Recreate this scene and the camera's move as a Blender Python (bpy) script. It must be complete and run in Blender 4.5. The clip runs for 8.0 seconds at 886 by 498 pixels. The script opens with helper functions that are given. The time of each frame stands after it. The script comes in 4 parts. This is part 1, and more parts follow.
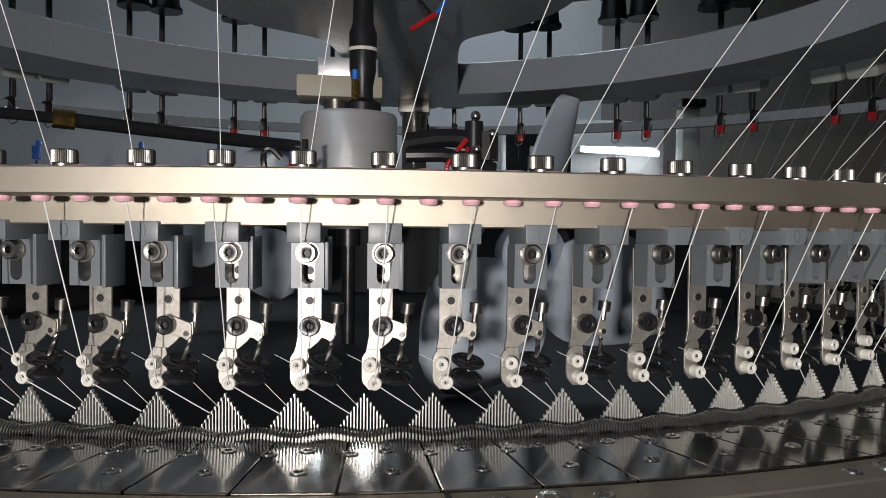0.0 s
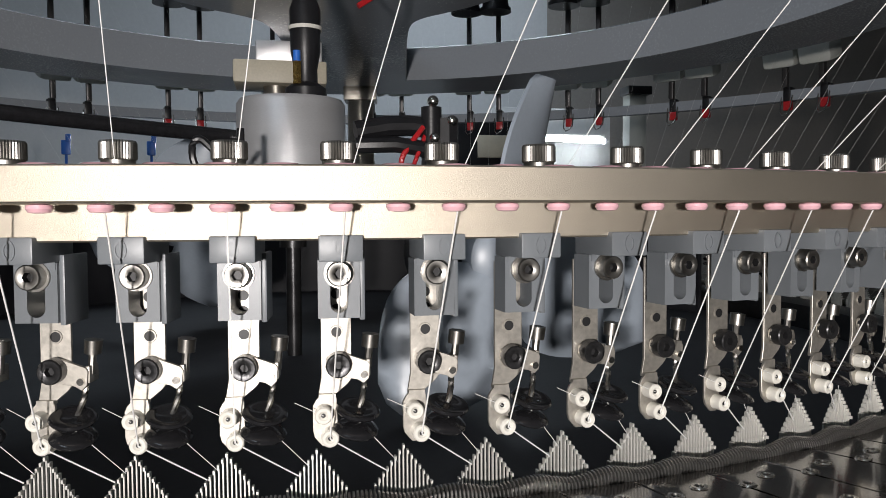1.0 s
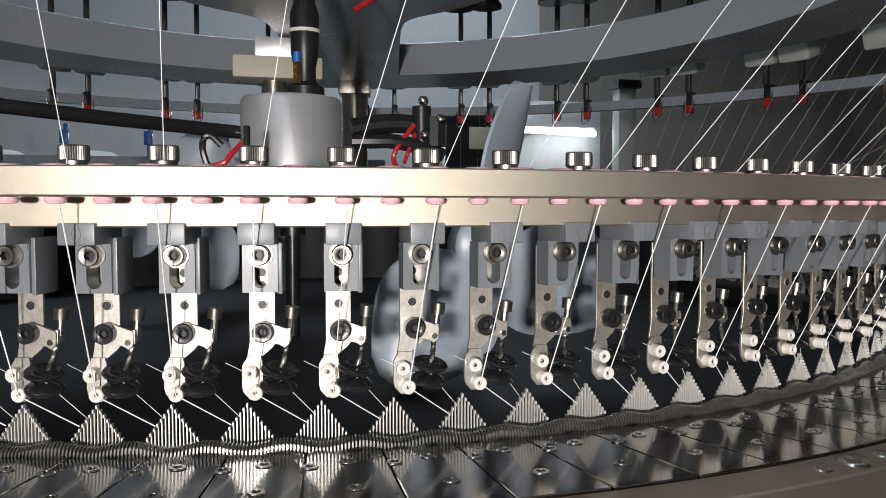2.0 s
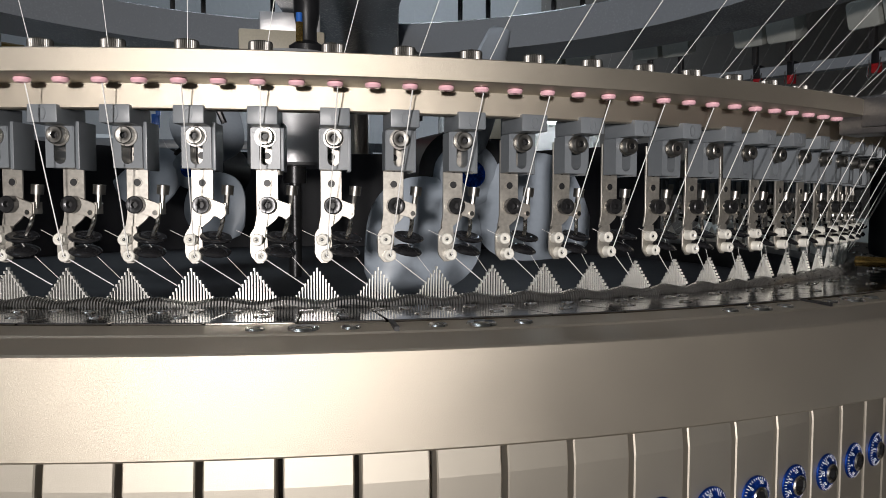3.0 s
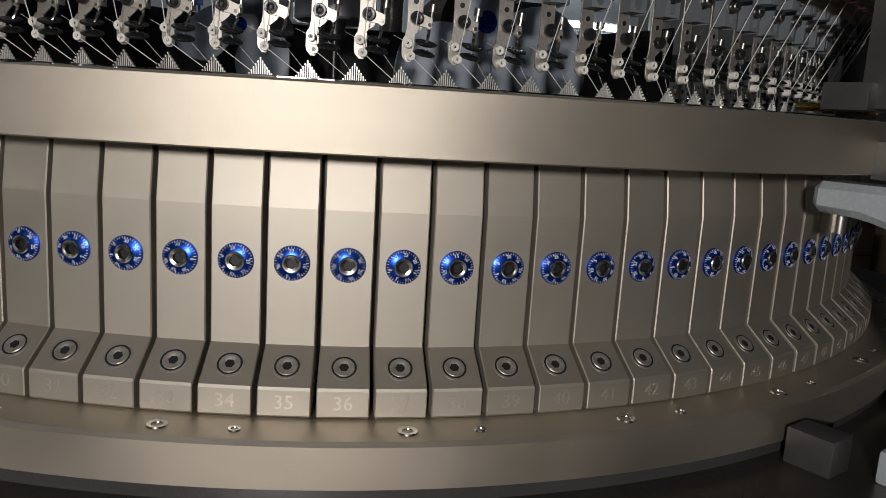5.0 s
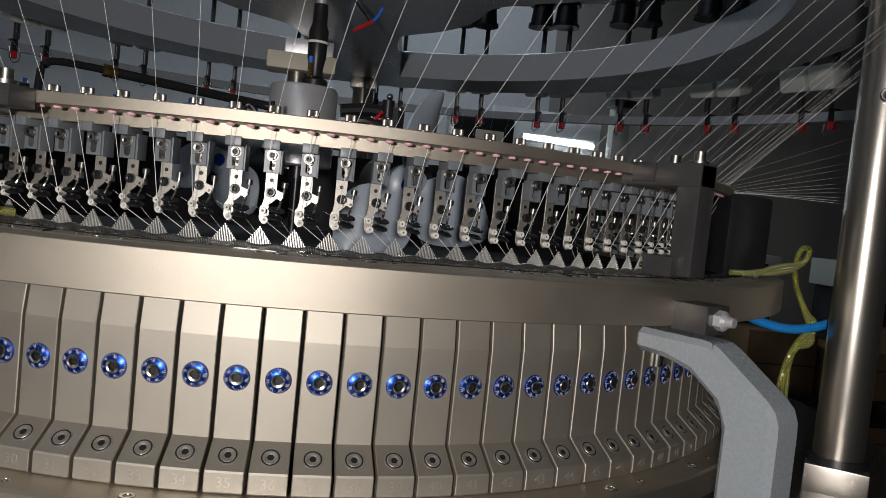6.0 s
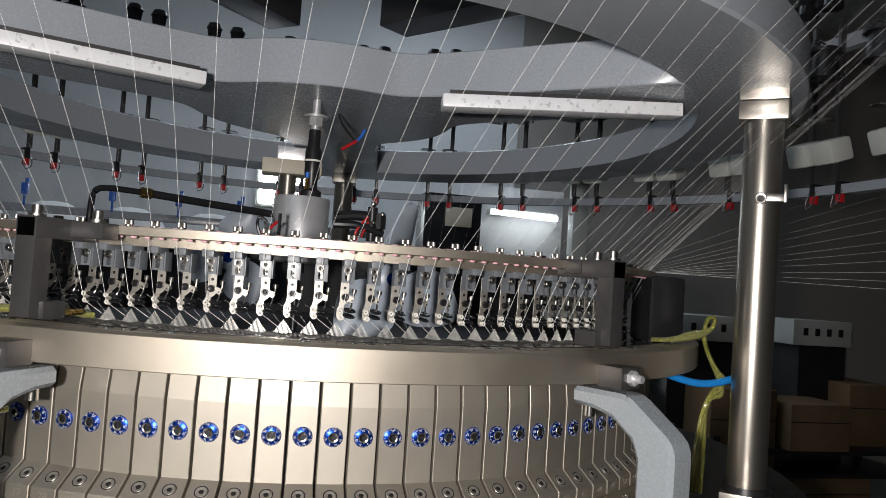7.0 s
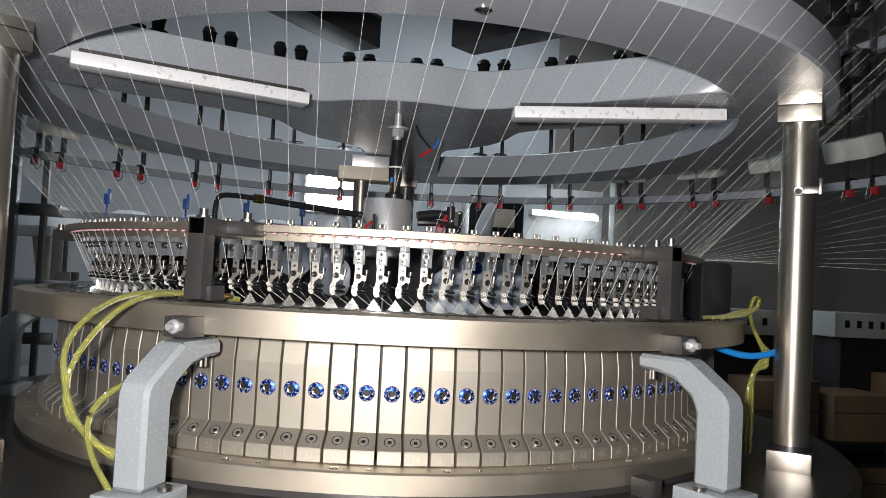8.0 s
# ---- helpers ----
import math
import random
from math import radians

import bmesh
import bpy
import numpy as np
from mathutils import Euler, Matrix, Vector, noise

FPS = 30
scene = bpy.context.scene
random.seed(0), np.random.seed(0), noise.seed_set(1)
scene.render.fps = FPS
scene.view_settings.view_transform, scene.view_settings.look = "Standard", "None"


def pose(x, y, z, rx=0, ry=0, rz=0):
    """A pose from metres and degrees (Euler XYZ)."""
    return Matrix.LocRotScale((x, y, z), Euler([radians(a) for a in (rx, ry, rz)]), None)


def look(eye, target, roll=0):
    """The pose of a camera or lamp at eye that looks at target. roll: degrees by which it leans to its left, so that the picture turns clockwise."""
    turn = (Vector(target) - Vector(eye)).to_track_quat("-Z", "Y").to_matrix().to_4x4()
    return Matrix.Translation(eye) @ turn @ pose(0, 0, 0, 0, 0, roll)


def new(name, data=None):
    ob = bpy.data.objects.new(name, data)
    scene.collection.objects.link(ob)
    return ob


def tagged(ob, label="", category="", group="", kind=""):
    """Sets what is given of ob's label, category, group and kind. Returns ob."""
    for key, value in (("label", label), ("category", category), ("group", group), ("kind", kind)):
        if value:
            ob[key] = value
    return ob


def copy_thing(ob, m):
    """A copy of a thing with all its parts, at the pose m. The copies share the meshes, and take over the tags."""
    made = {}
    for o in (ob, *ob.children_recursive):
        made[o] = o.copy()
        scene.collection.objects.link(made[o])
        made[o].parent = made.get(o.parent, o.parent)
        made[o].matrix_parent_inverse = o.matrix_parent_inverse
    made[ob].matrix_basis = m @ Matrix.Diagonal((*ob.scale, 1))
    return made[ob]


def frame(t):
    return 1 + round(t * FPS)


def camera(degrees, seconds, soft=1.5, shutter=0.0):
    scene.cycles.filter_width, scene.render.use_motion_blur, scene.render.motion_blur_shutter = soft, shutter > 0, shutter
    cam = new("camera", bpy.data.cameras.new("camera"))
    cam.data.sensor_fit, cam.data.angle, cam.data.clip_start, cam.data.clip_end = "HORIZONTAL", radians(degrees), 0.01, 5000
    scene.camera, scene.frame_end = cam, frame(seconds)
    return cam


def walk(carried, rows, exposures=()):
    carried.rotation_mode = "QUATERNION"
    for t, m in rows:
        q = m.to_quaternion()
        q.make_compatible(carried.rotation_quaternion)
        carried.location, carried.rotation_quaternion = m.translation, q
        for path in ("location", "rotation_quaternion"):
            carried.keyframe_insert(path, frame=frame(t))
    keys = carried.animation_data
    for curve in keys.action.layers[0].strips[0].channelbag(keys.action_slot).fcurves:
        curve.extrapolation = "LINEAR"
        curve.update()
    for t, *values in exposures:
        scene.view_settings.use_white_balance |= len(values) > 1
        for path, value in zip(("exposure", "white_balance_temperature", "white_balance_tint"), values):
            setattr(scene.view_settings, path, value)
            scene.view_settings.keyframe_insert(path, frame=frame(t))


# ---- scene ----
# World: the knitting machine's axis is x = y = 0; the viewer comes from -y.
cam = camera(60.18, 8.0, soft=0.9)
PATH = [
    (0.0, -0.0316, -0.6793, 1.1457, 88.289, -0.574, -7.789),
    (0.5, -0.0260, -0.6310, 1.1479, 88.446, 0.253, -10.790),
    (1.0, -0.0306, -0.6268, 1.1506, 87.515, 0.325, -11.820),
    (1.2, -0.0336, -0.6352, 1.1563, 86.495, 0.139, -12.727),
    (2.3, -0.0366, -0.6798, 1.1441, 86.879, -0.101, -12.289),
    (2.5, -0.0360, -0.6908, 1.1371, 86.679, -0.044, -12.267),
    (3.0, -0.0365, -0.7139, 1.1144, 86.617, -0.240, -12.096),
    (3.5, -0.0352, -0.7321, 1.0987, 84.913, -1.200, -11.125),
    (4.0, -0.0372, -0.7475, 1.0788, 83.069, -2.220, -10.160),
    (4.2, -0.0382, -0.7547, 1.0727, 82.011, -2.685, -9.790),
    (5.3, -0.0440, -0.8417, 1.0702, 79.752, -3.874, -9.512),
    (5.5, -0.0419, -0.8642, 1.0799, 81.554, -4.809, -8.822),
    (6.0, -0.0264, -0.9437, 1.1153, 86.874, -5.809, -11.141),
    (6.5, -0.0338, -1.0264, 1.1321, 90.515, -5.319, -12.951),
    (7.0, -0.0648, -1.1064, 1.1354, 92.226, -3.890, -13.146),
    (7.5, -0.1032, -1.1828, 1.1258, 92.591, -3.129, -12.693),
    (8.0, -0.1450, -1.2212, 1.1141, 92.339, -2.898, -10.611),
]
EXPOSURES = [(0.0, -0.03), (1.2, 0.35), (2.5, 0.40), (3.0, 0.08), (4.0, -0.68), (5.5, -0.62), (6.5, -0.1), (8.0, 0.45)]
walk(cam, [(t, pose(x, y, z, rx, ry, rz)) for t, x, y, z, rx, ry, rz in PATH], EXPOSURES)

# ---- light ----
world = bpy.data.worlds.new("world")
world.use_nodes = True
scene.world = world
world.node_tree.nodes["Background"].inputs[0].default_value = (0.55, 0.65, 0.85, 1)
world.node_tree.nodes["Background"].inputs[1].default_value = 0.004


def lamp(name, kind, energy, m, colour=(1, 1, 1), **extra):
    data = bpy.data.lights.new(name, kind)
    data.energy, data.color = energy, colour
    for key, value in extra.items():
        if key == "size":
            data.shape, data.size, data.size_y = "RECTANGLE", value[0], value[1]
        elif key == "radius":
            data.shadow_soft_size = value
        elif key == "cone":
            data.spot_size, data.spot_blend = radians(value), 0.6
    ob = new(name, data)
    ob.matrix_world = m
    return ob


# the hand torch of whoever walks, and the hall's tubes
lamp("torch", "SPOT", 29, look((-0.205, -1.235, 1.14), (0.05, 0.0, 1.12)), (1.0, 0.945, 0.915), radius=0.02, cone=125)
lamp("hall_tube_back", "AREA", 15, look((0.3, 2.0, 2.75), (0.0, 2.4, 0.0)), (0.75, 0.87, 1.0), size=(2.4, 0.2))
lamp("hall_tube_front", "AREA", 6, look((-1.5, -1.0, 2.75), (-0.4, 0.0, 0.0)), (0.75, 0.87, 1.0), size=(2.4, 0.2))


# ---- materials ----
def material(name, colour, rough=0.5, metal=0.0, vary=0.12, scale=40.0, bump=0.0, bump_scale=400.0, stretch=(1, 1, 1), rough_vary=0.1,
             emit=0.0, alpha=1.0, spec=0.5, per_object=0.0, speck=0.0, transmission=0.0):
    mat = bpy.data.materials.new(name)
    mat.use_nodes = True
    tree = mat.node_tree
    n, link = tree.nodes, tree.links.new
    shader = n["Principled BSDF"]
    coord = n.new("ShaderNodeTexCoord")
    mapping = n.new("ShaderNodeMapping")
    mapping.inputs["Scale"].default_value = stretch
    link(coord.outputs["Object"], mapping.inputs[0])
    big = n.new("ShaderNodeTexNoise")
    big.inputs["Scale"].default_value, big.inputs["Detail"].default_value = scale, 5
    fine = n.new("ShaderNodeTexNoise")
    fine.inputs["Scale"].default_value, fine.inputs["Detail"].default_value = bump_scale, 3
    link(mapping.outputs[0], big.inputs["Vector"])
    link(mapping.outputs[0], fine.inputs["Vector"])
    mix = n.new("ShaderNodeMix")
    mix.data_type = "RGBA"
    dark = tuple(c * (1 - vary) for c in colour)
    light = tuple(min(1, c * (1 + vary)) for c in colour)
    mix.inputs[6].default_value, mix.inputs[7].default_value = (*dark, 1), (*light, 1)
    add = n.new("ShaderNodeMath")
    add.operation = "MULTIPLY_ADD"
    add.inputs[1].default_value = 0.5
    link(fine.outputs[0], add.inputs[0])
    half = n.new("ShaderNodeMath")
    half.operation = "MULTIPLY"
    half.inputs[1].default_value = 0.5
    link(big.outputs[0], half.inputs[0])
    link(half.outputs[0], add.inputs[2])
    sharpen = n.new("ShaderNodeMapRange")
    sharpen.inputs[1].default_value, sharpen.inputs[2].default_value = 0.32, 0.68
    link(add.outputs[0], sharpen.inputs[0])
    link(sharpen.outputs[0], mix.inputs[0])
    out = mix.outputs[2]
    if per_object:
        info = n.new("ShaderNodeObjectInfo")
        hsv = n.new("ShaderNodeHueSaturation")
        value = n.new("ShaderNodeMapRange")
        value.inputs[3].default_value, value.inputs[4].default_value = 1 - per_object, 1 + per_object
        link(info.outputs["Random"], value.inputs[0])
        link(value.outputs[0], hsv.inputs["Value"])
        link(out, hsv.inputs["Color"])
        out = hsv.outputs[0]
    if speck:
        voro = n.new("ShaderNodeTexNoise")
        voro.inputs["Scale"].default_value, voro.inputs["Detail"].default_value = bump_scale * 0.5, 6
        link(coord.outputs["Object"], voro.inputs["Vector"])
        ramp = n.new("ShaderNodeMapRange")
        ramp.inputs[1].default_value, ramp.inputs[2].default_value = 0.60, 0.66
        link(voro.outputs[0], ramp.inputs[0])
        scale_speck = n.new("ShaderNodeMath")
        scale_speck.operation = "MULTIPLY"
        scale_speck.inputs[1].default_value = speck
        link(ramp.outputs[0], scale_speck.inputs[0])
        mix2 = n.new("ShaderNodeMix")
        mix2.data_type = "RGBA"
        mix2.inputs[7].default_value = (*[c * 0.35 for c in colour], 1)
        link(scale_speck.outputs[0], mix2.inputs[0])
        link(out, mix2.inputs[6])
        out = mix2.outputs[2]
    link(out, shader.inputs["Base Color"])
    rr = n.new("ShaderNodeMapRange")
    rr.inputs[3].default_value, rr.inputs[4].default_value = max(0.02, rough - rough_vary), min(1, rough + rough_vary)
    link(add.outputs[0], rr.inputs[0])
    link(rr.outputs[0], shader.inputs["Roughness"])
    shader.inputs["Metallic"].default_value = metal
    shader.inputs["Specular IOR Level"].default_value = spec
    shader.inputs["Transmission Weight"].default_value = transmission
    shader.inputs["Alpha"].default_value = alpha
    if bump:
        b = n.new("ShaderNodeBump")
        b.inputs["Strength"].default_value, b.inputs["Distance"].default_value = bump, 0.0005
        link(fine.outputs[0], b.inputs["Height"])
        link(b.outputs[0], shader.inputs["Normal"])
    if emit:
        shader.inputs["Emission Color"].default_value = (*colour, 1)
        shader.inputs["Emission Strength"].default_value = emit
    return mat


BRONZE = material("satin_nickel_bronze", (0.52, 0.47, 0.39), 0.49, 0.95, 0.14, 16, 0.22, 5000, (1, 1, 1.4), rough_vary=0.18)
CAMBOX = material("satin_cam_box", (0.53, 0.49, 0.42), 0.54, 0.92, 0.07, 30, 0.14, 5000, per_object=0.05, rough_vary=0.07)
# black put into the colour for the shade in holes, joints and gaps
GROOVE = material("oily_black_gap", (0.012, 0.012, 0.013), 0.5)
PLATE = material("polished_dark_steel", (0.27, 0.255, 0.24), 0.12, 1.0, 0.18, 60, 0.02, 700, rough_vary=0.05, per_object=0.12)
STEEL = material("bright_steel", (0.62, 0.60, 0.56), 0.22, 1.0, 0.10, 120, 0.05, 1500)
NICKEL = material("worn_nickel_sheet", (0.47, 0.445, 0.40), 0.46, 0.80, 0.20, 180, 0.08, 900, per_object=0.08)
DARKSTEEL = material("blackened_screw", (0.05, 0.05, 0.052), 0.32, 0.7, 0.3, 300, 0.1, 1500)
CAPSTEEL = material("knurled_cap_steel", (0.30, 0.29, 0.27), 0.36, 1.0, 0.2, 300)
HOLDER = material("grey_die_cast_plastic", (0.155, 0.17, 0.185), 0.36, 0.0, 0.10, 150, 0.08, 5000, per_object=0.08)
CERAMIC = material("white_ceramic", (0.80, 0.78, 0.71), 0.2, 0.0, 0.06, 150)
PINK = material("pink_ceramic", (0.78, 0.46, 0.52), 0.18, 0.0, 0.08, 200)
BLACK = material("black_plastic", (0.015, 0.015, 0.017), 0.35, 0.0, 0.3, 60, 0.1, 800)
BLACKGLOSS = material("black_enamel", (0.02, 0.02, 0.022), 0.12, 0.2, 0.2, 200)
BLUE = material("blue_anodised", (0.008, 0.055, 0.36), 0.27, 0.8, 0.2, 200, 0.05, 2000)
WHITEINK = material("white_ink", (0.85, 0.87, 0.90), 0.5)
ENGRAVE = material("engraved_bright_edge", (0.62, 0.58, 0.51), 0.42, 0.8)
PAINT = material("grey_enamel_paint", (0.34, 0.375, 0.40), 0.27, 0.0, 0.04, 5)
RINGPAINT = material("grey_ring_paint", (0.36, 0.388, 0.425), 0.26, 0.0, 0.05, 4)
BRACKET = material("dark_grey_bracket", (0.085, 0.082, 0.083), 0.34, 0.5, 0.15, 30, 0.1, 800)
TABLE = material("oiled_table_steel", (0.11, 0.10, 0.09), 0.3, 0.8, 0.25, 8, 0.1, 300)
YARN = material("white_yarn", (0.85, 0.85, 0.83), 0.7)
NEEDLE = material("needle_steel_and_yarn", (0.84, 0.83, 0.78), 0.35, 0.5, 0.15, 900)
SINKER = material("black_sinker_steel", (0.42, 0.41, 0.39), 0.30, 0.9, 0.3, 900)
HUBMETAL = material("brushed_aluminium", (0.70, 0.70, 0.71), 0.38, 0.6, 0.08, 10, 0.05, 600, (1, 1, 8))
POSTMETAL = material("brushed_post_steel", (0.48, 0.45, 0.40), 0.3, 0.95, 0.08, 6, 0.05, 900, (8, 8, 0.4))
BEIGE = material("cream_casting", (0.66, 0.60, 0.47), 0.45, 0.0, 0.1, 20)
BRASS = material("brass", (0.70, 0.48, 0.16), 0.25, 1.0, 0.1, 100)
FANBLADE = material("pale_fan_plastic", (0.31, 0.355, 0.41), 0.35, 0.0, 0.05, 10)
TRAY = material("dusty_white_tray", (0.88, 0.89, 0.91), 0.4, 0.0, 0.06, 40, 0.25, 300, speck=0.5)
RED = material("red_plastic", (0.52, 0.02, 0.025), 0.3, 0.0, 0.15, 60)
BLUEPLASTIC = material("blue_plastic", (0.03, 0.16, 0.62), 0.35)
HOSE = material("yellow_oil_hose", (0.66, 0.66, 0.20), 0.12, 0.0, 0.1, 60, transmission=0.7)
BLUEHOSE = material("blue_air_hose", (0.02, 0.30, 0.85), 0.25)
WALL = material("painted_plaster", (0.74, 0.74, 0.74), 0.8, 0.0, 0.05, 1.5, 0.2, 60)
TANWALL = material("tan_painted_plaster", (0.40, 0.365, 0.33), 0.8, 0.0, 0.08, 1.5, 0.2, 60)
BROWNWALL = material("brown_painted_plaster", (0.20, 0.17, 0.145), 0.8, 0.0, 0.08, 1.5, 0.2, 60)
FLOOR = material("hall_floor", (0.13, 0.13, 0.125), 0.5, 0.0, 0.2, 3, 0.2, 80)
CEILING = material("hall_ceiling", (0.6, 0.6, 0.6), 0.8, 0.0, 0.05, 2)
TUBE = material("lit_tube", (0.86, 0.95, 1.0), 0.5, emit=14)
CABINET = material("cream_cabinet", (0.62, 0.63, 0.58), 0.45, 0.0, 0.06, 6)
CARDBOARD = material("brown_cardboard", (0.22, 0.14, 0.075), 0.8, 0.0, 0.12, 12)
CONE = material("white_yarn_cone", (0.80, 0.80, 0.78), 0.9, 0.0, 0.06, 60, 0.3, 300)
# near-black for the sheet and disc added to darken the ring's inside
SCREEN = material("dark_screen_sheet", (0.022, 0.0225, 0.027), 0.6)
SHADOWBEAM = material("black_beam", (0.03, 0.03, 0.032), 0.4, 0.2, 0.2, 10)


# ---- building helpers ----
def finish(name, bm, mat, smooth=35):
    mesh = bpy.data.meshes.new(name)
    bm.normal_update()
    bm.to_mesh(mesh)
    bm.free()
    mesh.materials.append(mat)
    if any(p.material_index for p in mesh.polygons):
        mesh.materials.append(GROOVE)
    if smooth:
        mesh.polygons.foreach_set("use_smooth", [True] * len(mesh.polygons))
        mesh.set_sharp_from_angle(angle=radians(smooth))
    return mesh


def part(name, bm, mat, parent=None, label="", smooth=35):
    ob = new(name, finish(name, bm, mat, smooth))
    if parent:
        ob.parent = parent
    return tagged(ob, label)


def thing(name, label, category, group="", kind="", m=None):
    ob = new(name)
    ob.empty_display_size = 0.02
    if m is not None:
        ob.matrix_world = m
    return tagged(ob, label, category, group, kind)


def box(bm, c, s, bevel=0.0, m=None):
    made = bmesh.ops.create_cube(bm, size=1.0, matrix=Matrix.Translation(c) @ Matrix.Diagonal((*s, 1)))["verts"]
    if bevel:
        edges = list({e for v in made for e in v.link_edges})
        made = bmesh.ops.bevel(bm, geom=edges, offset=bevel, segments=2, affect="EDGES", profile=0.6)["verts"]
    if m is not None:
        bmesh.ops.transform(bm, matrix=m, verts=list({v for v in made}))
    return bm


def Box(c, s, bevel=0.0):
    return box(bmesh.new(), c, s, bevel)


def rod(bm, a, b, r, r2=None, seg=16):
    a, b = Vector(a), Vector(b)
    d = b - a
    m = Matrix.Translation((a + b) / 2) @ d.to_track_quat("Z", "Y").to_matrix().to_4x4()
    bmesh.ops.create_cone(bm, cap_ends=True, segments=seg, radius1=r, radius2=r if r2 is None else r2, depth=d.length, matrix=m)
    return bm


def lathe(bm, profile, seg=48, a0=0.0, a1=360.0, m=None, close=True):
    """Turns a profile of (r, z) round z. Angles run from -y towards +x."""
    full = abs(a1 - a0) >= 360
    count = seg if full else seg + 1
    rows = []
    for i in range(count):
        a = radians(a0 + (a1 - a0) * i / seg)
        rows.append([bm.verts.new((r * math.sin(a), -r * math.cos(a), z)) for r, z in profile])
    n = len(profile)
    for i in range(seg):
        p, q = rows[i], rows[(i + 1) % count]
        for j in range(n if close else n - 1):
            bm.faces.new((p[j], q[j], q[(j + 1) % n], p[(j + 1) % n]))
    if not full and close:
        bm.faces.new(rows[0])
        bm.faces.new(rows[-1][::-1])
    if m is not None:
        bmesh.ops.transform(bm, matrix=m, verts=[v for row in rows for v in row])
    return bm


def prism(bm, outline, y0, y1, bevel=0.0, m=None):
    """An outline of (x, z) pushed from y0 to y1."""
    a = [bm.verts.new((x, y0, z)) for x, z in outline]
    b = [bm.verts.new((x, y1, z)) for x, z in outline]
    n = len(outline)
    faces = [bm.faces.new(a), bm.faces.new(b[::-1])]
    for i in range(n):
        faces.append(bm.faces.new((a[i], b[i], b[(i + 1) % n], a[(i + 1) % n])))
    bmesh.ops.recalc_face_normals(bm, faces=faces)
    verts = a + b
    if bevel:
        verts = bmesh.ops.bevel(bm, geom=list({e for f in faces for e in f.edges}), offset=bevel, segments=1, affect="EDGES")["verts"]
    if m is not None:
        bmesh.ops.transform(bm, matrix=m, verts=list(set(verts)))
    return bm


def tube(bm, points, r, seg=8, smooth=0, r_end=None):
    pts = [Vector(p) for p in points]
    for _ in range(smooth):
        fresh = [pts[0]]
        for p, q in zip(pts, pts[1:]):
            fresh += [p.lerp(q, 0.25), p.lerp(q, 0.75)]
        pts = fresh + [pts[-1]]
    rings = []
    for i, p in enumerate(pts):
        d = (pts[min(i + 1, len(pts) - 1)] - pts[max(i - 1, 0)]).normalized()
        side = d.cross(Vector((0.31, 0.17, 0.93))).normalized()
        up = side.cross(d)
        q = r if r_end is None else r + (r_end - r) * i / (len(pts) - 1)
        rings.append([bm.verts.new(p + q * (math.cos(k * math.tau / seg) * side + math.sin(k * math.tau / seg) * up)) for k in range(seg)])
    for p, q in zip(rings, rings[1:]):
        for k in range(seg):
            bm.faces.new((p[k], p[(k + 1) % seg], q[(k + 1) % seg], q[k]))
    bm.faces.new(rings[0][::-1])
    bm.faces.new(rings[-1])
    return bm


def at(deg, r=0.0, z=0.0):
    """The pose at an azimuth round the machine's axis: local -y points outwards."""
    return Matrix.Rotation(radians(deg), 4, "Z") @ Matrix.Translation((0, -r, z))


def P(deg, r, z):
    a = radians(deg)
    return Vector((r * math.sin(a), -r * math.cos(a), z))


Z = 1.0  # height of the dials over the floor
N = 120
STEP = 360.0 / N
CARRIER0 = -2.287  # azimuth of carrier 4

# ---- the hall ----
def slab(name, c, s, mat, label, category):
    return tagged(part(name, Box(c, s), mat), label, category, kind="structure")


slab("floor", (0, 0, -0.05), (9.0, 9.0, 0.1), FLOOR, "dark worn concrete factory floor", "floor")
slab("ceiling", (0, 0, 3.05), (9.0, 9.0, 0.1), CEILING, "pale plain factory ceiling", "ceiling")
slab("wall_north", (-1.55, 3.45, 1.5), (5.9, 0.1, 3.0), WALL, "pale painted plaster wall of the hall", "wall")
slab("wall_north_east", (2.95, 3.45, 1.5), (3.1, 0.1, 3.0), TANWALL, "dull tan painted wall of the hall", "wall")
slab("wall_south", (0, -4.45, 1.5), (9.0, 0.1, 3.0), WALL, "pale painted plaster wall of the hall", "wall")
slab("wall_west", (-4.45, -0.5, 1.5), (0.1, 7.8, 3.0), WALL, "pale painted plaster wall of the hall", "wall")
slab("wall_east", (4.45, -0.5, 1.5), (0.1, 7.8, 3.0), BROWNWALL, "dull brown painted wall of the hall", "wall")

# ---- machine base ----
base = thing("machine_base", "dark oiled round machine table on a heavy base", "machine base")
part("table_top", lathe(bmesh.new(), [(0.30, Z - 0.13), (0.30, Z - 0.0945), (0.66, Z - 0.0945), (0.667, Z - 0.1000), (0.667, Z - 0.13)], 160), TABLE, base, "oiled dark steel disc")
part("column", lathe(bmesh.new(), [(0.50, 0.0), (0.42, 0.12), (0.42, Z - 0.2), (0.55, Z - 0.13), (0.30, Z - 0.13), (0.30, 0.0)], 64), RINGPAINT, base)

part("cam_ring_seat", lathe(bmesh.new(), [(0.40, Z - 0.0950), (0.40, Z - 0.0868), (0.513, Z - 0.0868), (0.513, Z - 0.0950)], 160), BRACKET, base, "dark seat under the bronze ring")

cambase = thing("cam_ring", "satin bronze base ring under the cam boxes", "ring")
part("ring_body", lathe(bmesh.new(), [(0.40, Z - 0.0868), (0.40, Z - 0.0662), (0.5145, Z - 0.0662), (0.5165, Z - 0.0680), (0.5165, Z - 0.0868)], 240), BRONZE, cambase)

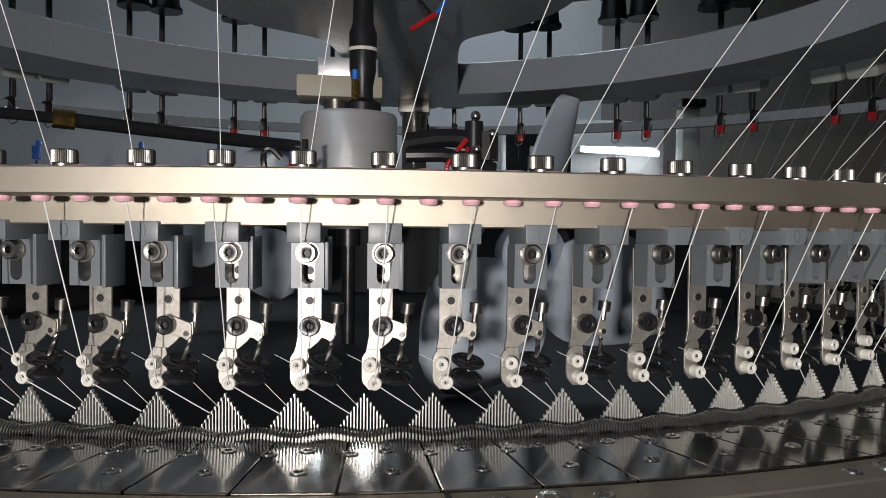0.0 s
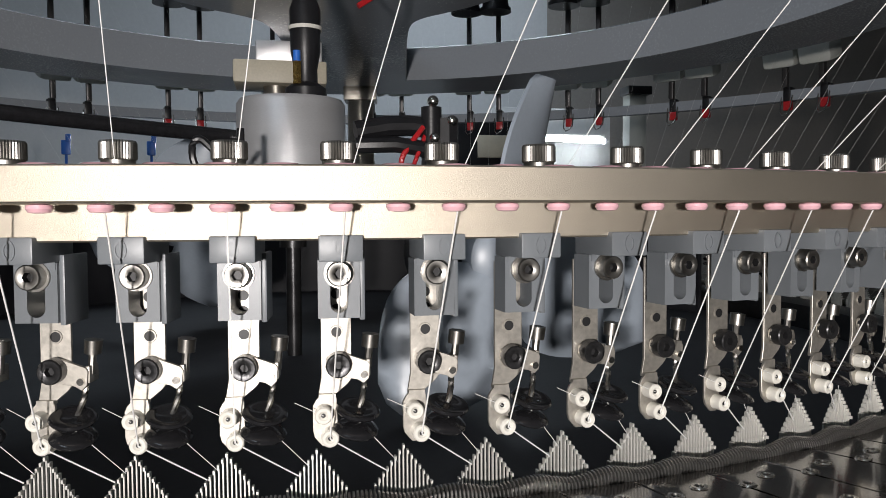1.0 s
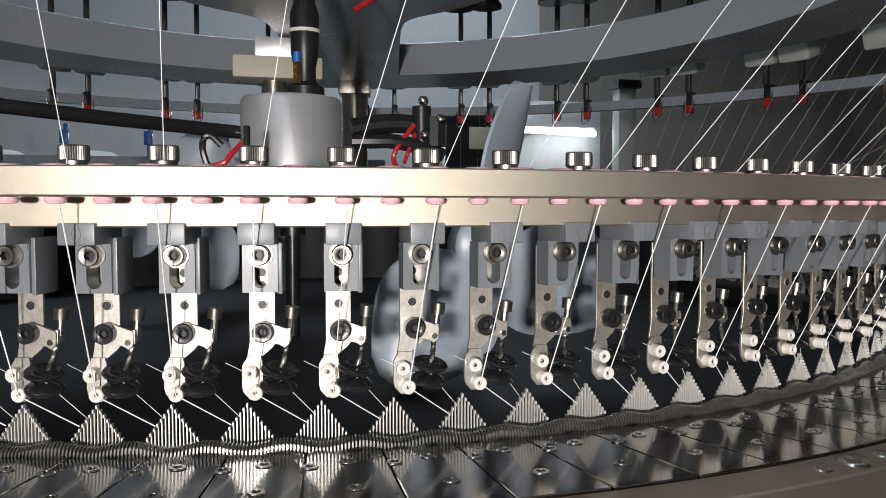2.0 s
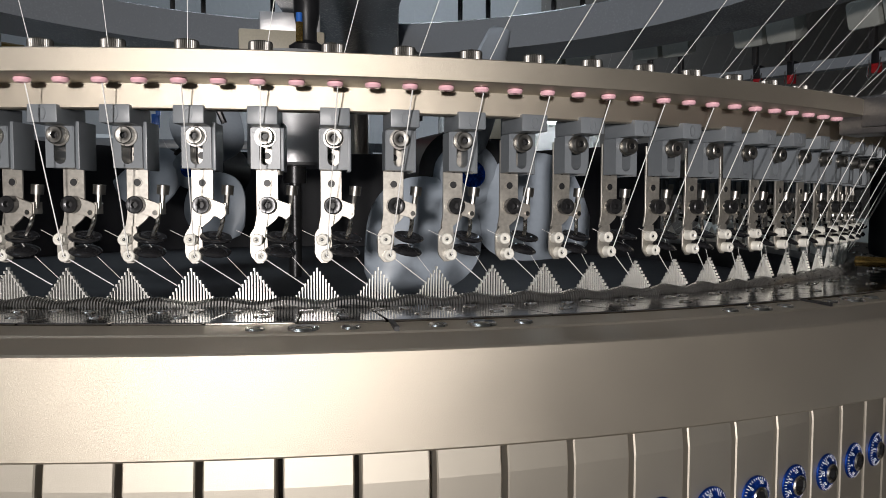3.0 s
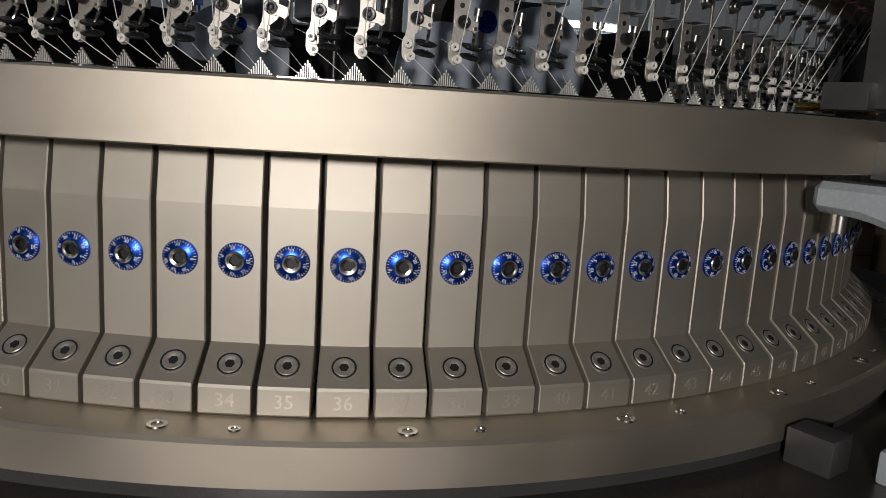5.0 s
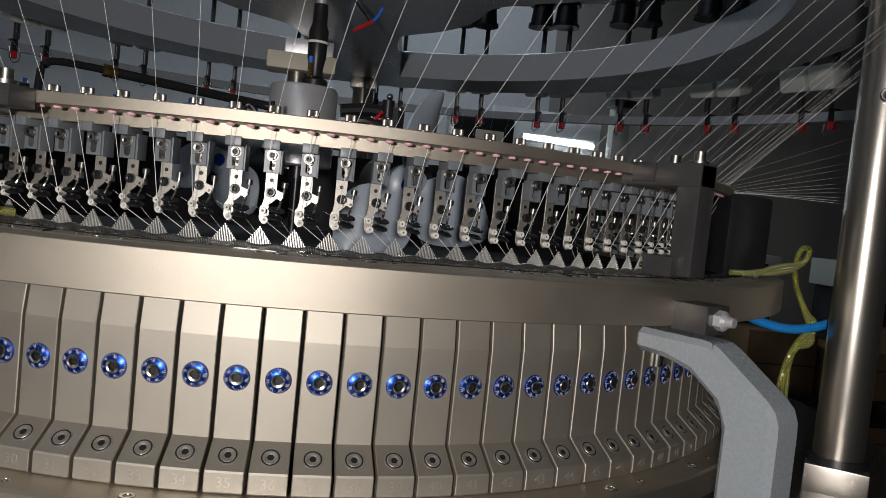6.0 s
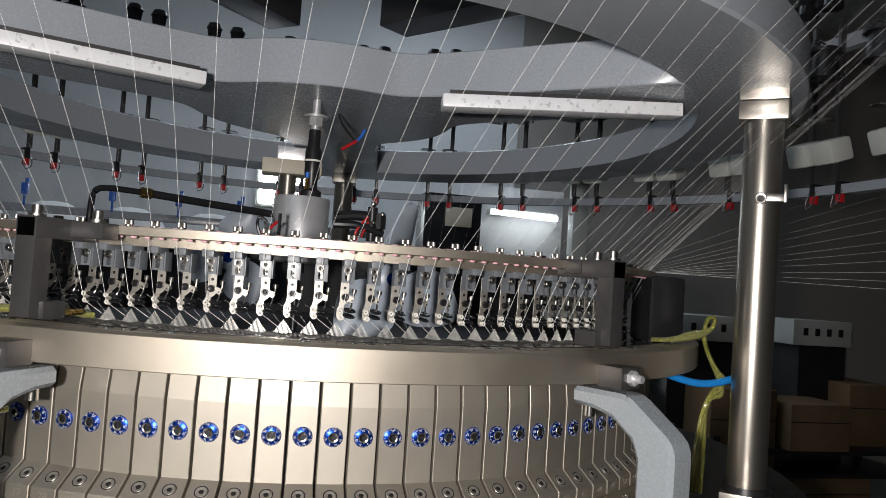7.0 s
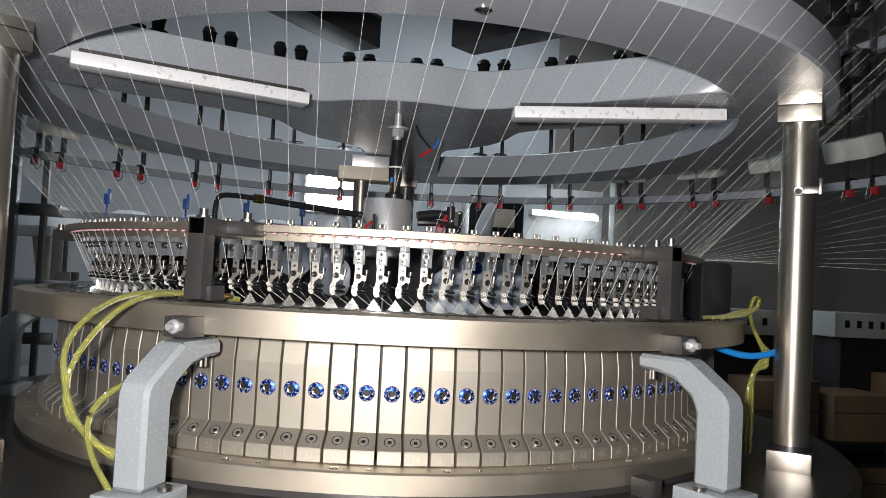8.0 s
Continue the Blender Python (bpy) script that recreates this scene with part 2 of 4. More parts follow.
# ---- sinker ring, the broad bronze band ----
band = thing("sinker_ring", "broad satin bronze ring with oily bolted rim", "ring")
part("ring_body", lathe(bmesh.new(), [(0.440, Z + 0.050), (0.440, Z + 0.0745), (0.4940, Z + 0.0778), (0.4948, Z + 0.0800), (0.5062, Z + 0.0793), (0.5068, Z + 0.0787), (0.5279, Z + 0.0784), (0.5285, Z + 0.0779), (0.5285, Z + 0.0528), (0.5279, Z + 0.0522)], 288), BRONZE, band)
# blackened wall behind the cam boxes: shade of their gaps as colour
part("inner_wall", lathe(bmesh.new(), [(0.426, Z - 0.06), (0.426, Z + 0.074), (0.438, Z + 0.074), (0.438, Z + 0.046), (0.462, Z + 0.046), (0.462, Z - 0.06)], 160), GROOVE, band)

# ---- cam boxes ----
def text_mesh(body, size, depth, name="numeral"):
    data = bpy.data.curves.new(name, "FONT")
    data.body, data.size, data.extrude, data.align_x, data.align_y, data.resolution_u = body, size, depth, "CENTER", "CENTER", 2
    tmp = new("tmp", data)
    mesh = bpy.data.meshes.new_from_object(tmp.evaluated_get(bpy.context.evaluated_depsgraph_get()))
    bpy.data.objects.remove(tmp)
    return mesh


def hex_screw(bm, y, r, depth, ring=0.72, hexr=0.46, seg=20, m=None):
    """A socket head seen along +y: rim, sunk face and hexagonal hole. The face lies at y, the head reaches y + depth."""
    fresh = len(bm.verts)
    prof = [(0.0, depth), (r, depth), (r, 0.12 * r), (r * 0.9, 0.0), (r * ring, 0.0), (r * hexr * 1.1, 0.06 * r)]
    rows = []
    for i in range(seg):
        a = math.tau * i / seg
        rows.append([bm.verts.new((q * math.cos(a), y + d, q * math.sin(a))) for q, d in prof[1:]])
    for i in range(seg):
        p, q = rows[i], rows[(i + 1) % seg]
        for j in range(len(p) - 1):
            bm.faces.new((p[j], p[j + 1], q[j + 1], q[j]))
    # six-sided hole, walls and floor blackened for the shade inside
    top = [bm.verts.new((r * hexr * math.cos(math.tau * i / 6), y + 0.08 * r, r * hexr * math.sin(math.tau * i / 6))) for i in range(6)]
    low = [bm.verts.new((v.co.x * 0.98, y + 0.6 * depth, v.co.z * 0.98)) for v in top]
    for i in range(6):
        bm.faces.new((top[i], top[(i + 1) % 6], low[(i + 1) % 6], low[i])).material_index = 1
    bm.faces.new(low).material_index = 1
    inner = [row[-1] for row in rows]
    for i in range(seg):
        k = int(((i + 0.5) / seg) * 6 + 0.5) % 6
        bm.faces.new((inner[i], top[k], inner[(i + 1) % seg]))
    for i in range(6):
        j = round((i + 0.5) * seg / 6) % seg
        bm.faces.new((top[i], top[(i + 1) % 6], inner[j]))
    bm.verts.ensure_lookup_table()
    mine = set(bm.verts[fresh:])
    bmesh.ops.recalc_face_normals(bm, faces=[f for f in bm.faces if f.verts[0] in mine])
    if m is not None:
        bmesh.ops.transform(bm, matrix=m, verts=list(mine))
    return bm


def cam_box_mesh():
    bm = bmesh.new()
    prof = [(0.445, 0.0485), (0.4702, 0.0485), (0.4735, 0.0245), (0.4735, -0.0382), (0.4908, -0.0520), (0.4915, -0.0533), (0.4915, -0.0648), (0.4905, -0.0659), (0.445, -0.0659)]
    half = radians(STEP / 2)
    gap = 0.00115
    ends = []
    for s in (-1, 1):
        ends.append([bm.verts.new((s * (r * math.tan(half) - gap), -r, z)) for r, z in prof])
    n = len(prof)
    for j in range(n):
        bm.faces.new((ends[0][j], ends[1][j], ends[1][(j + 1) % n], ends[0][(j + 1) % n]))
    bm.faces.new(ends[0][::-1])
    bm.faces.new(ends[1])
    bmesh.ops.recalc_face_normals(bm, faces=bm.faces[:])
    sharp = [e for e in bm.edges if abs(e.verts[0].co.x) > 0.005 and e.verts[0].co.x * e.verts[1].co.x > 0]
    bmesh.ops.bevel(bm, geom=sharp, offset=0.0005, segments=1, affect="EDGES")
    return finish("body", bm, CAMBOX, 0)


def dial_meshes():
    bm = bmesh.new()
    # conical collar
    lathe(bm, [(0.0032, 0.0), (0.0076, 0.0), (0.0080, 0.0004), (0.0080, 0.0010), (0.0048, 0.0026), (0.0032, 0.0026)], 40, m=Matrix.Rotation(radians(90), 4, "X"))
    collar = finish("dial_collar", bm, BLUE, 40)
    bm = bmesh.new()
    slope = math.atan2(0.0016, 0.0032)
    for i in range(36):
        length = 0.0013 if i % 5 == 0 else 0.0009
        m = Matrix.Rotation(math.tau * i / 36, 4, "Y") @ Matrix.Translation((0, -0.00138, 0.0076)) @ Matrix.Rotation(-slope, 4, "X")
        box(bm, (0, 0, -length / 2), (0.00020 if i % 5 else 0.00028, 0.0001, length), m=m)
    ticks = finish("tick_scale", bm, WHITEINK, 0)
    nums = []
    for i, word in enumerate(("0", "5", "10", "15", "20", "25", "30")):
        nums.append((text_mesh(word, 0.0023, 0.00004, "dial_numeral"), Matrix.Rotation(-math.tau * i * 5 / 36, 4, "Y") @ Matrix.Translation((0, -0.00222, 0.0058)) @ Matrix.Rotation(-slope, 4, "X") @ Matrix.Rotation(radians(90), 4, "X")))
    bm = bmesh.new()
    for mesh, m in nums:
        mesh.transform(m)
        bm.from_mesh(mesh)
    numerals = finish("number_scale", bm, WHITEINK, 0)
    bm = bmesh.new()
    hex_screw(bm, -0.0036, 0.0042, 0.0048, 0.80, 0.64, 24)
    screw = finish("dial_screw", bm, STEEL, 35)
    return collar, ticks, numerals, screw


BODY = cam_box_mesh()
COLLAR, TICKS, NUMERALS, DIALSCREW = dial_meshes()
bm = bmesh.new()
tilt = Matrix.Translation((0, -0.4822, -0.0453)) @ Matrix.Rotation(radians(-51.4), 4, "X")
hex_screw(bm, -0.0006, 0.0050, 0.003, 0.66, 0.46, 24, m=tilt)
lathe(bm, [(0.0057, -0.0002), (0.0057, 0.0003), (0.0066, 0.0003), (0.0068, -0.0002)], 32, m=tilt @ Matrix.Rotation(radians(90), 4, "X"))
SHELFSCREW = finish("shelf_screw", bm, NICKEL, 35)
# flat black disc painted as the shade round the sunk screw
WELLMESH = finish("counterbore", lathe(bmesh.new(), [(0.0, 0.0), (0.0, 0.0002), (0.0058, 0.0002), (0.0058, 0.0)], 28, m=tilt @ Matrix.Rotation(radians(90), 4, "X")), GROOVE, 35)
for k in range(1, N + 1):
    deg = (k - 37) * STEP
    unit = thing("cam_box", "satin bronze cam box with a blue numbered stitch dial", "cam box", "cam boxes round the cylinder", m=at(deg, 0, Z))
    new("body", BODY).parent = unit
    dial = new("stitch_dial", COLLAR)
    dial.parent = unit
    tagged(dial, "blue anodised graduated dial")
    turn = Matrix.Rotation(random.uniform(0, math.tau), 4, "Y")
    dial.matrix_local = Matrix.Translation((0, -0.4735, 0)) @ turn
    for piece in (TICKS, NUMERALS, DIALSCREW):
        new(piece.name.split(".")[0], piece).parent = dial
    new("shelf_screw", SHELFSCREW).parent = unit
    new("counterbore", WELLMESH).parent = unit
    if 22 <= k <= 58:
        mesh = text_mesh(str(k), 0.0092, 0.00012)
        mesh.materials.append(ENGRAVE)
        num = new("number", mesh)
        num.parent = unit
        num.matrix_local = Matrix.Translation((0, -0.4915, -0.0590)) @ Matrix.Rotation(radians(90), 4, "X")

# ---- sinker plates on the ring's top ----
def plate_mesh():
    bm = bmesh.new()
    half = radians(STEP / 2)
    quad = []
    for s, r, z in ((-1, 0.4942, 0.0807), (1, 0.4942, 0.0807), (1, 0.437, 0.0768), (-1, 0.437, 0.0768)):
        quad.append((s * (r * math.tan(half) - 0.00022), -r, z))
    top = [bm.verts.new(q) for q in quad]
    low = [bm.verts.new((x, y, z - 0.003)) for x, y, z in quad]
    bm.faces.new(top[::-1])
    for i in range(4):
        bm.faces.new((top[i], top[(i + 1) % 4], low[(i + 1) % 4], low[i]))
    bmesh.ops.recalc_face_normals(bm, faces=bm.faces[:])
    bmesh.ops.bevel(bm, geom=[e for e in bm.edges if e.verts[0].co.z > 0.0767 and e.verts[1].co.z > 0.0767], offset=0.0003, segments=1, affect="EDGES")
    return finish("sinker_plate", bm, PLATE, 20)


PLATEMESH = plate_mesh()
STUD = finish("plate_screw", lathe(bmesh.new(), [(0.0, -0.0002), (0.0011, -0.0002), (0.0013, 0.0004), (0.0022, 0.0004), (0.0026, -0.0002)], 18, close=False), STEEL, 40)
plates = tagged(new("sinker_cap_ring"), "ring of polished dark steel sinker cap plates", "plate ring")
for k in range(N):
    plate = new("sinker_plate", PLATEMESH)
    plate.parent, plate.matrix_local = plates, at(CARRIER0 + 0.10 + k * STEP, 0, Z)
    for d, r in ((0.15, 0.4760), (-1.30, 0.4545), (0.05, 0.4505)):
        ob = new("plate_screw", STUD)
        ob.parent, ob.matrix_local = plate, at(d, r, 0.0769 + (r - 0.437) * 0.0039 / 0.0572)
RIMSCREW = finish("rim_screw", lathe(bmesh.new(), [(0.0, -0.0006), (0.0011, -0.0006), (0.0014, 0.0002), (0.0026, 0.0004), (0.0030, -0.0003)], 20, close=False), STEEL, 40)
RIMBOLT = finish("rim_bolt", lathe(bmesh.new(), [(0.0, -0.0008), (0.0020, -0.0008), (0.0024, 0.0003), (0.0042, 0.0005), (0.0047, -0.0003)], 24, close=False), STEEL, 40)
for k in range(-20, 21):
    c = -3.45 + 17.5 * (k // 2) + 5.85 * (k % 2)
    for d, mesh in ((-1.5, RIMSCREW), (0, RIMBOLT), (1.5, RIMSCREW)):
        ob = new(mesh.name.split(".")[0], mesh)
        ob.parent, ob.matrix_local = band, at(c + d, 0.5005, Z + 0.0797)
for k in range(20):
    joint_slot = part("rim_joint", Box((0, -0.5004, 0.0790), (0.0014, 0.0118, 0.0030)), GROOVE, band)
    joint_slot.matrix_local = at(-0.55 + 18 * k, 0, Z)
CAMBOLT = finish("base_bolt", lathe(bmesh.new(), [(0.0, -0.0010), (0.0022, -0.0010), (0.0026, 0.0003), (0.0044, 0.0005), (0.0048, -0.0003)], 24, close=False), STEEL, 40)
CAMPIN = finish("base_pin", lathe(bmesh.new(), [(0.0, -0.0008), (0.0012, -0.0008), (0.0016, 0.0003), (0.0026, 0.0004), (0.0030, -0.0003)], 20, close=False), STEEL, 40)
for k in range(30):
    for d, mesh in ((0.2, CAMBOLT), (3.9, CAMPIN)):
        ob = new(mesh.name.split(".")[0], mesh)
        ob.parent, ob.matrix_local = cambase, at(d + k * 12, 0.5045, Z - 0.0660)

# ---- needles ----
def needle_mesh(lift):
    bm = bmesh.new()
    top = 0.0794 + 0.0110 * lift
    box(bm, (0, -0.4295, (top + 0.070) / 2), (0.00036, 0.0009, top - 0.070))
    box(bm, (0, -0.4301, top - 0.0002), (0.00052, 0.0016, 0.0010))
    return finish("needle", bm, NEEDLE, 0)


def sinker_mesh():
    bm = bmesh.new()
    lathe(bm, [(0.0019, -0.00024), (0.0029, -0.00024), (0.0029, 0.00024), (0.0019, 0.00024)], 10, m=Matrix.Translation((0, -0.4350, 0.0772)) @ Matrix.Rotation(radians(90), 4, "Y"))
    return finish("sinker", bm, SINKER, 30)


NEEDLE_BY_LIFT = {i: needle_mesh(max(0.0, 1 - i / 7.6)) for i in range(8)}
SINKERMESH = sinker_mesh()
bed = tagged(new("needle_bed"), "circle of bright latch needles in peaked groups over dark sinkers", "needles")
rest_needles, rest_sinkers = bmesh.new(), bmesh.new()
for k in range(N):
    centre = CARRIER0 - 0.77 + k * STEP
    near = abs((centre - 4 + 180) % 360 - 180) < 22
    for i in range(-10, 11):
        deg = centre + i * STEP / 21
        wave = 0.0008 * math.cos(math.tau * i / 21)
        for mesh, m, rest, wanted in ((NEEDLE_BY_LIFT.get(abs(i)), at(deg, 0, Z), rest_needles, abs(i) < 8), (SINKERMESH, at(deg + 0.07, 0, Z - wave), rest_sinkers, True)):
            if not wanted:
                continue
            if near:
                ob = new(mesh.name.split(".")[0], mesh)
                ob.parent, ob.matrix_local = bed, m
            else:
                first_new = len(rest.verts)
                rest.from_mesh(mesh)
                rest.verts.ensure_lookup_table()
                for v in rest.verts[first_new:]:
                    v.co = m @ v.co
tagged(part("needle_field", rest_needles, NEEDLE, bed, smooth=0), kind="stuff")
tagged(part("sinker_field", rest_sinkers, SINKER, bed), kind="stuff")
# added disc, an unseen part that keeps the view into the ring dark
part("inner_cover", lathe(bmesh.new(), [(0.0, Z + 0.052), (0.0, Z + 0.056), (0.30, Z + 0.058), (0.417, Z + 0.050), (0.417, Z + 0.046)], 64, close=False), SCREEN, bed, "added dark disc for the gloom inside the ring")
part("needle_cylinder", lathe(bmesh.new(), [(0.418, Z - 0.06), (0.418, Z + 0.070), (0.4255, Z + 0.0745), (0.4262, Z + 0.0745), (0.4262, Z - 0.06)], 160), DARKSTEEL, bed, "dark grooved cylinder")

# ---- yarn carriers ----
def carrier():
    """One yarn carrier, its bolt at azimuth 0. x to the right as seen from outside, z from the dial's height."""
    root = thing("yarn_carrier", "grey clamp with nickel yarn guide, white eyelets and black discs", "yarn carrier", "yarn carriers round the ring")
    y = -0.4405
    bm = bmesh.new()
    box(bm, (0.0002, -0.4450, 0.1434), (0.0100, 0.0190, 0.0060), 0.0004)
    box(bm, (0.0002, y + 0.001, 0.1404), (0.0091, 0.0085, 0.0036))
    clamp = part("clamp", bm, HOLDER, root)
    bm = bmesh.new()
    lathe(bm, [(0.0011, 0.0), (0.0011, 0.0003), (0.0015, 0.0003), (0.0015, 0.0)], 20, m=Matrix.Translation((0.0002, -0.4545, 0.1435)) @ Matrix.Diagonal((0.9, 1, 1.5, 1)) @ Matrix.Rotation(radians(90), 4, "X"))
    part("clamp_mark", bm, HOLDER, clamp)
    # slotted body: a rim round a long slot
    bm = bmesh.new()
    slot, cut = [], []
    for i in range(34):
        a = math.pi * (i if i < 17 else i - 1) / 16
        mid, edge = (0.1384, 0.1402) if i < 17 else (0.1296, 0.1262)
        slot.append((0.0021 * math.cos(a), mid + 0.0021 * math.sin(a)))
        cut.append((0.0050 * max(-1, min(1, 1.5 * math.cos(a))), mid + abs(edge - mid) * max(-1, min(1, 1.5 * math.sin(a)))))
    yf, yb = y - 0.0030, y + 0.0050
    n = len(slot)
    for yy in (yf, yb):
        a = [bm.verts.new((x, yy, z)) for x, z in slot]
        b = [bm.verts.new((x, yy, z)) for x, z in cut]
        for i in range(n):
            bm.faces.new((a[i], a[(i + 1) % n], b[(i + 1) % n], b[i]))
        if yy == yf:
            fa, fb = a, b
        else:
            for i in range(n):
                bm.faces.new((fa[i], a[i], a[(i + 1) % n], fa[(i + 1) % n]))
                bm.faces.new((fb[i], fb[(i + 1) % n], b[(i + 1) % n], b[i]))
    bmesh.ops.recalc_face_normals(bm, faces=bm.faces[:])
    part("slotted_holder", bm, HOLDER, root)
    bm = bmesh.new()
    box(bm, (0.0056, y + 0.004, 0.1338), (0.0013, 0.012, 0.0165), 0.0003)
    part("holder_rib", bm, HOLDER, root)
    # bolt with washer
    bm = bmesh.new()
    hex_screw(bm, y - 0.0068, 0.0030, 0.0040, 0.62, 0.42, 20, m=Matrix.Translation((0, 0, 0.1371)))
    bolt = part("clamp_bolt", bm, CAPSTEEL, root, "socket head bolt")
    bm = bmesh.new()
    lathe(bm, [(0.0018, 0.0), (0.0036, 0.0), (0.0036, 0.0007), (0.0018, 0.0007)], 20, m=Matrix.Translation((0, y - 0.0030, 0.1371)) @ Matrix.Rotation(radians(90), 4, "X"))
    part("washer", bm, CAPSTEEL, bolt)
    # sheet metal guide, bent forward at the foot
    bm = bmesh.new()
    yp = -0.4338
    sheet = 0.0009
    prism(bm, [(-0.0044, 0.1387), (0.0032, 0.1387), (0.0032, 0.1095), (0.0022, 0.1082), (-0.0010, 0.1055), (-0.0052, 0.1055), (-0.0044, 0.1101)], yp, yp + sheet, 0.0001)
    a = [(-0.0058, 0.1046), (-0.0050, 0.1055), (-0.0010, 0.1055), (-0.0006, 0.1048), (-0.0004, 0.0967), (-0.0006, 0.0940), (-0.0022, 0.0928), (-0.0042, 0.0928), (-0.0062, 0.0951), (-0.0066, 0.0967), (-0.0066, 0.1031)]
    prism(bm, a, yp - 0.0012, yp - 0.0012 + sheet, 0.0001)
    box(bm, (-0.0030, yp - 0.0002, 0.1055), (0.0042, 0.0022, 0.0010))
    guide = part("guide_plate", bm, NICKEL, root, "bent nickel guide plate")
    bm = bmesh.new()
    # flat black discs on the sheet, painted as the dark of holes
    for z in (0.1215, 0.1312, 0.1273):
        lathe(bm, [(0.0, 0.0), (0.0, 0.0002), (0.0013, 0.0002), (0.0013, 0.0)], 18, m=Matrix.Translation((-0.0005, yp - 0.00005, z)) @ Matrix.Rotation(radians(90), 4, "X"))
    part("guide_hole", bm, GROOVE, guide)
    bm = bmesh.new()
    lathe(bm, [(0.0013, 0.0), (0.0013, 0.0003), (0.0016, 0.0003), (0.0017, 0.0)], 20, m=Matrix.Translation((-0.0005, yp, 0.1215)) @ Matrix.Rotation(radians(90), 4, "X"))
    part("hole_rim", bm, NICKEL, guide)
    # eyelets
    for x, z in ((-0.0040, 0.1014), (-0.0024, 0.0956)):
        bm = bmesh.new()
        lathe(bm, [(0.00045, 0.0), (0.00045, 0.0030), (0.0012, 0.0038), (0.0019, 0.0038), (0.0022, 0.0034), (0.0022, 0.0)], 22, m=Matrix.Translation((x, yp - 0.0012, z)) @ Matrix.Rotation(radians(90), 4, "X"))
        eye = part("eyelet", bm, CERAMIC, root, "white ceramic eyelet")
        # small black disc painted as the dark of the bore
        bm = bmesh.new()
        lathe(bm, [(0.0, 0.0), (0.0, 0.0001), (0.00055, 0.0001), (0.00055, 0.0)], 12, m=Matrix.Translation((x, yp - 0.0044, z)) @ Matrix.Rotation(radians(90), 4, "X"))
        part("eyelet_hole", bm, GROOVE, eye)
    # pivot bolt, lever and adjusting screw
    bm = bmesh.new()
    hex_screw(bm, yp - 0.0046, 0.0031, 0.0036, 0.66, 0.40, 20, m=Matrix.Translation((-0.0002, 0, 0.1136)))
    part("pivot_bolt", bm, DARKSTEEL, root, "black button head bolt")
    bm = bmesh.new()
    prism(bm, [(-0.0030, 0.1154), (0.0012, 0.1163), (0.0072, 0.1141), (0.0078, 0.1132), (0.0075, 0.1098), (0.0062, 0.1085), (0.0046, 0.1095), (-0.0020, 0.1108), (-0.0034, 0.1128)], yp - 0.0016, yp - 0.0005, 0.0001)
    box(bm, (0.0074, yp + 0.0016, 0.1123), (0.0010, 0.0052, 0.0042), 0.0002)
    lever = part("lever", bm, NICKEL, root, "small nickel lever plate")
    bm = bmesh.new()
    rod(bm, (0.0062, yp - 0.0024, 0.1108), (0.0062, yp + 0.003, 0.1108), 0.0009, seg=12)
    part("lever_pin", bm, STEEL, lever)
    bm = bmesh.new()
    rod(bm, (0.0074, yp + 0.0014, 0.1122), (0.0079, yp + 0.0012, 0.1176), 0.0010, seg=10)
    d = Vector((0.0005, -0.0002, 0.005)).normalized()
    c = Vector((0.0079, yp + 0.0012, 0.1173))
    rod(bm, c, c + d * 0.0034, 0.0021, 0.0022, 20)
    rod(bm, c + d * 0.0034, c + d * 0.0035, 0.0012, 0.0012, 6)
    part("adjusting_screw", bm, CAPSTEEL, root, "socket cap adjusting screw")
    bm = bmesh.new()
    tube(bm, [(0.0064, yp + 0.0005, 0.1101), (0.0064, yp, 0.1074), (0.0058, yp - 0.001, 0.1047), (0.0046, yp - 0.002, 0.1010)], 0.0008, 8, 2)
    part("disc_pin", bm, STEEL, root)
    for z, up in ((0.1005, 1), (0.0989, -1)):
        bm = bmesh.new()
        lathe(bm, [(0.0, 0.0), (0.0022, 0.0001), (0.0040, 0.0006), (0.0053, 0.0013), (0.0056, 0.0018), (0.0053, 0.0023), (0.0040, 0.0026), (0.0026, 0.0021), (0.0, 0.0019)], 26,
              m=Matrix.Translation((0.0044, yp - 0.0025, z)) @ pose(0, 0, 0, 16, 8, 0) @ Matrix.Diagonal((1, 1, up, 1)), close=False)
        bmesh.ops.recalc_face_normals(bm, faces=bm.faces[:])
        part("tension_disc", bm, BLACKGLOSS, root, "glossy black tension disc")
    # yarn from the eyelet to the needles
    bm = bmesh.new()
    tube(bm, [(-0.0024, yp - 0.0048, 0.0956), (0.0122, -0.4318, 0.0846)], 0.00021, 6)
    tube(bm, [(0.0042, yp - 0.003, 0.0998), (0.0150, -0.4318, 0.0868)], 0.00009, 5)
    tube(bm, [(-0.0040, yp - 0.0046, 0.1014), (-0.011, yp - 0.0035, 0.1047)], 0.00008, 5)
    part("fed_yarn", bm, YARN, root)
    return root


first = carrier()
first.matrix_world = at(CARRIER0, 0, Z)
for k in range(1, N):
    copy_thing(first, at(CARRIER0 + k * STEP, 0, Z))

# ---- feeder ring over the carriers ----
ring = thing("feeder_ring", "satin bronze ring in two tiers carrying pink ceramic guides", "ring")
part("upper_tier", lathe(bmesh.new(), [(0.440, Z + 0.1535), (0.440, Z + 0.1608), (0.4733, Z + 0.1610), (0.4740, Z + 0.1606), (0.4740, Z + 0.1538), (0.4733, Z + 0.1535)], 288), BRONZE, ring)
part("lower_tier", lathe(bmesh.new(), [(0.440, Z + 0.1460), (0.440, Z + 0.1535), (0.4525, Z + 0.1535), (0.4525, Z + 0.1456), (0.4520, Z + 0.1452)], 288), BRONZE, ring)
bm = bmesh.new()
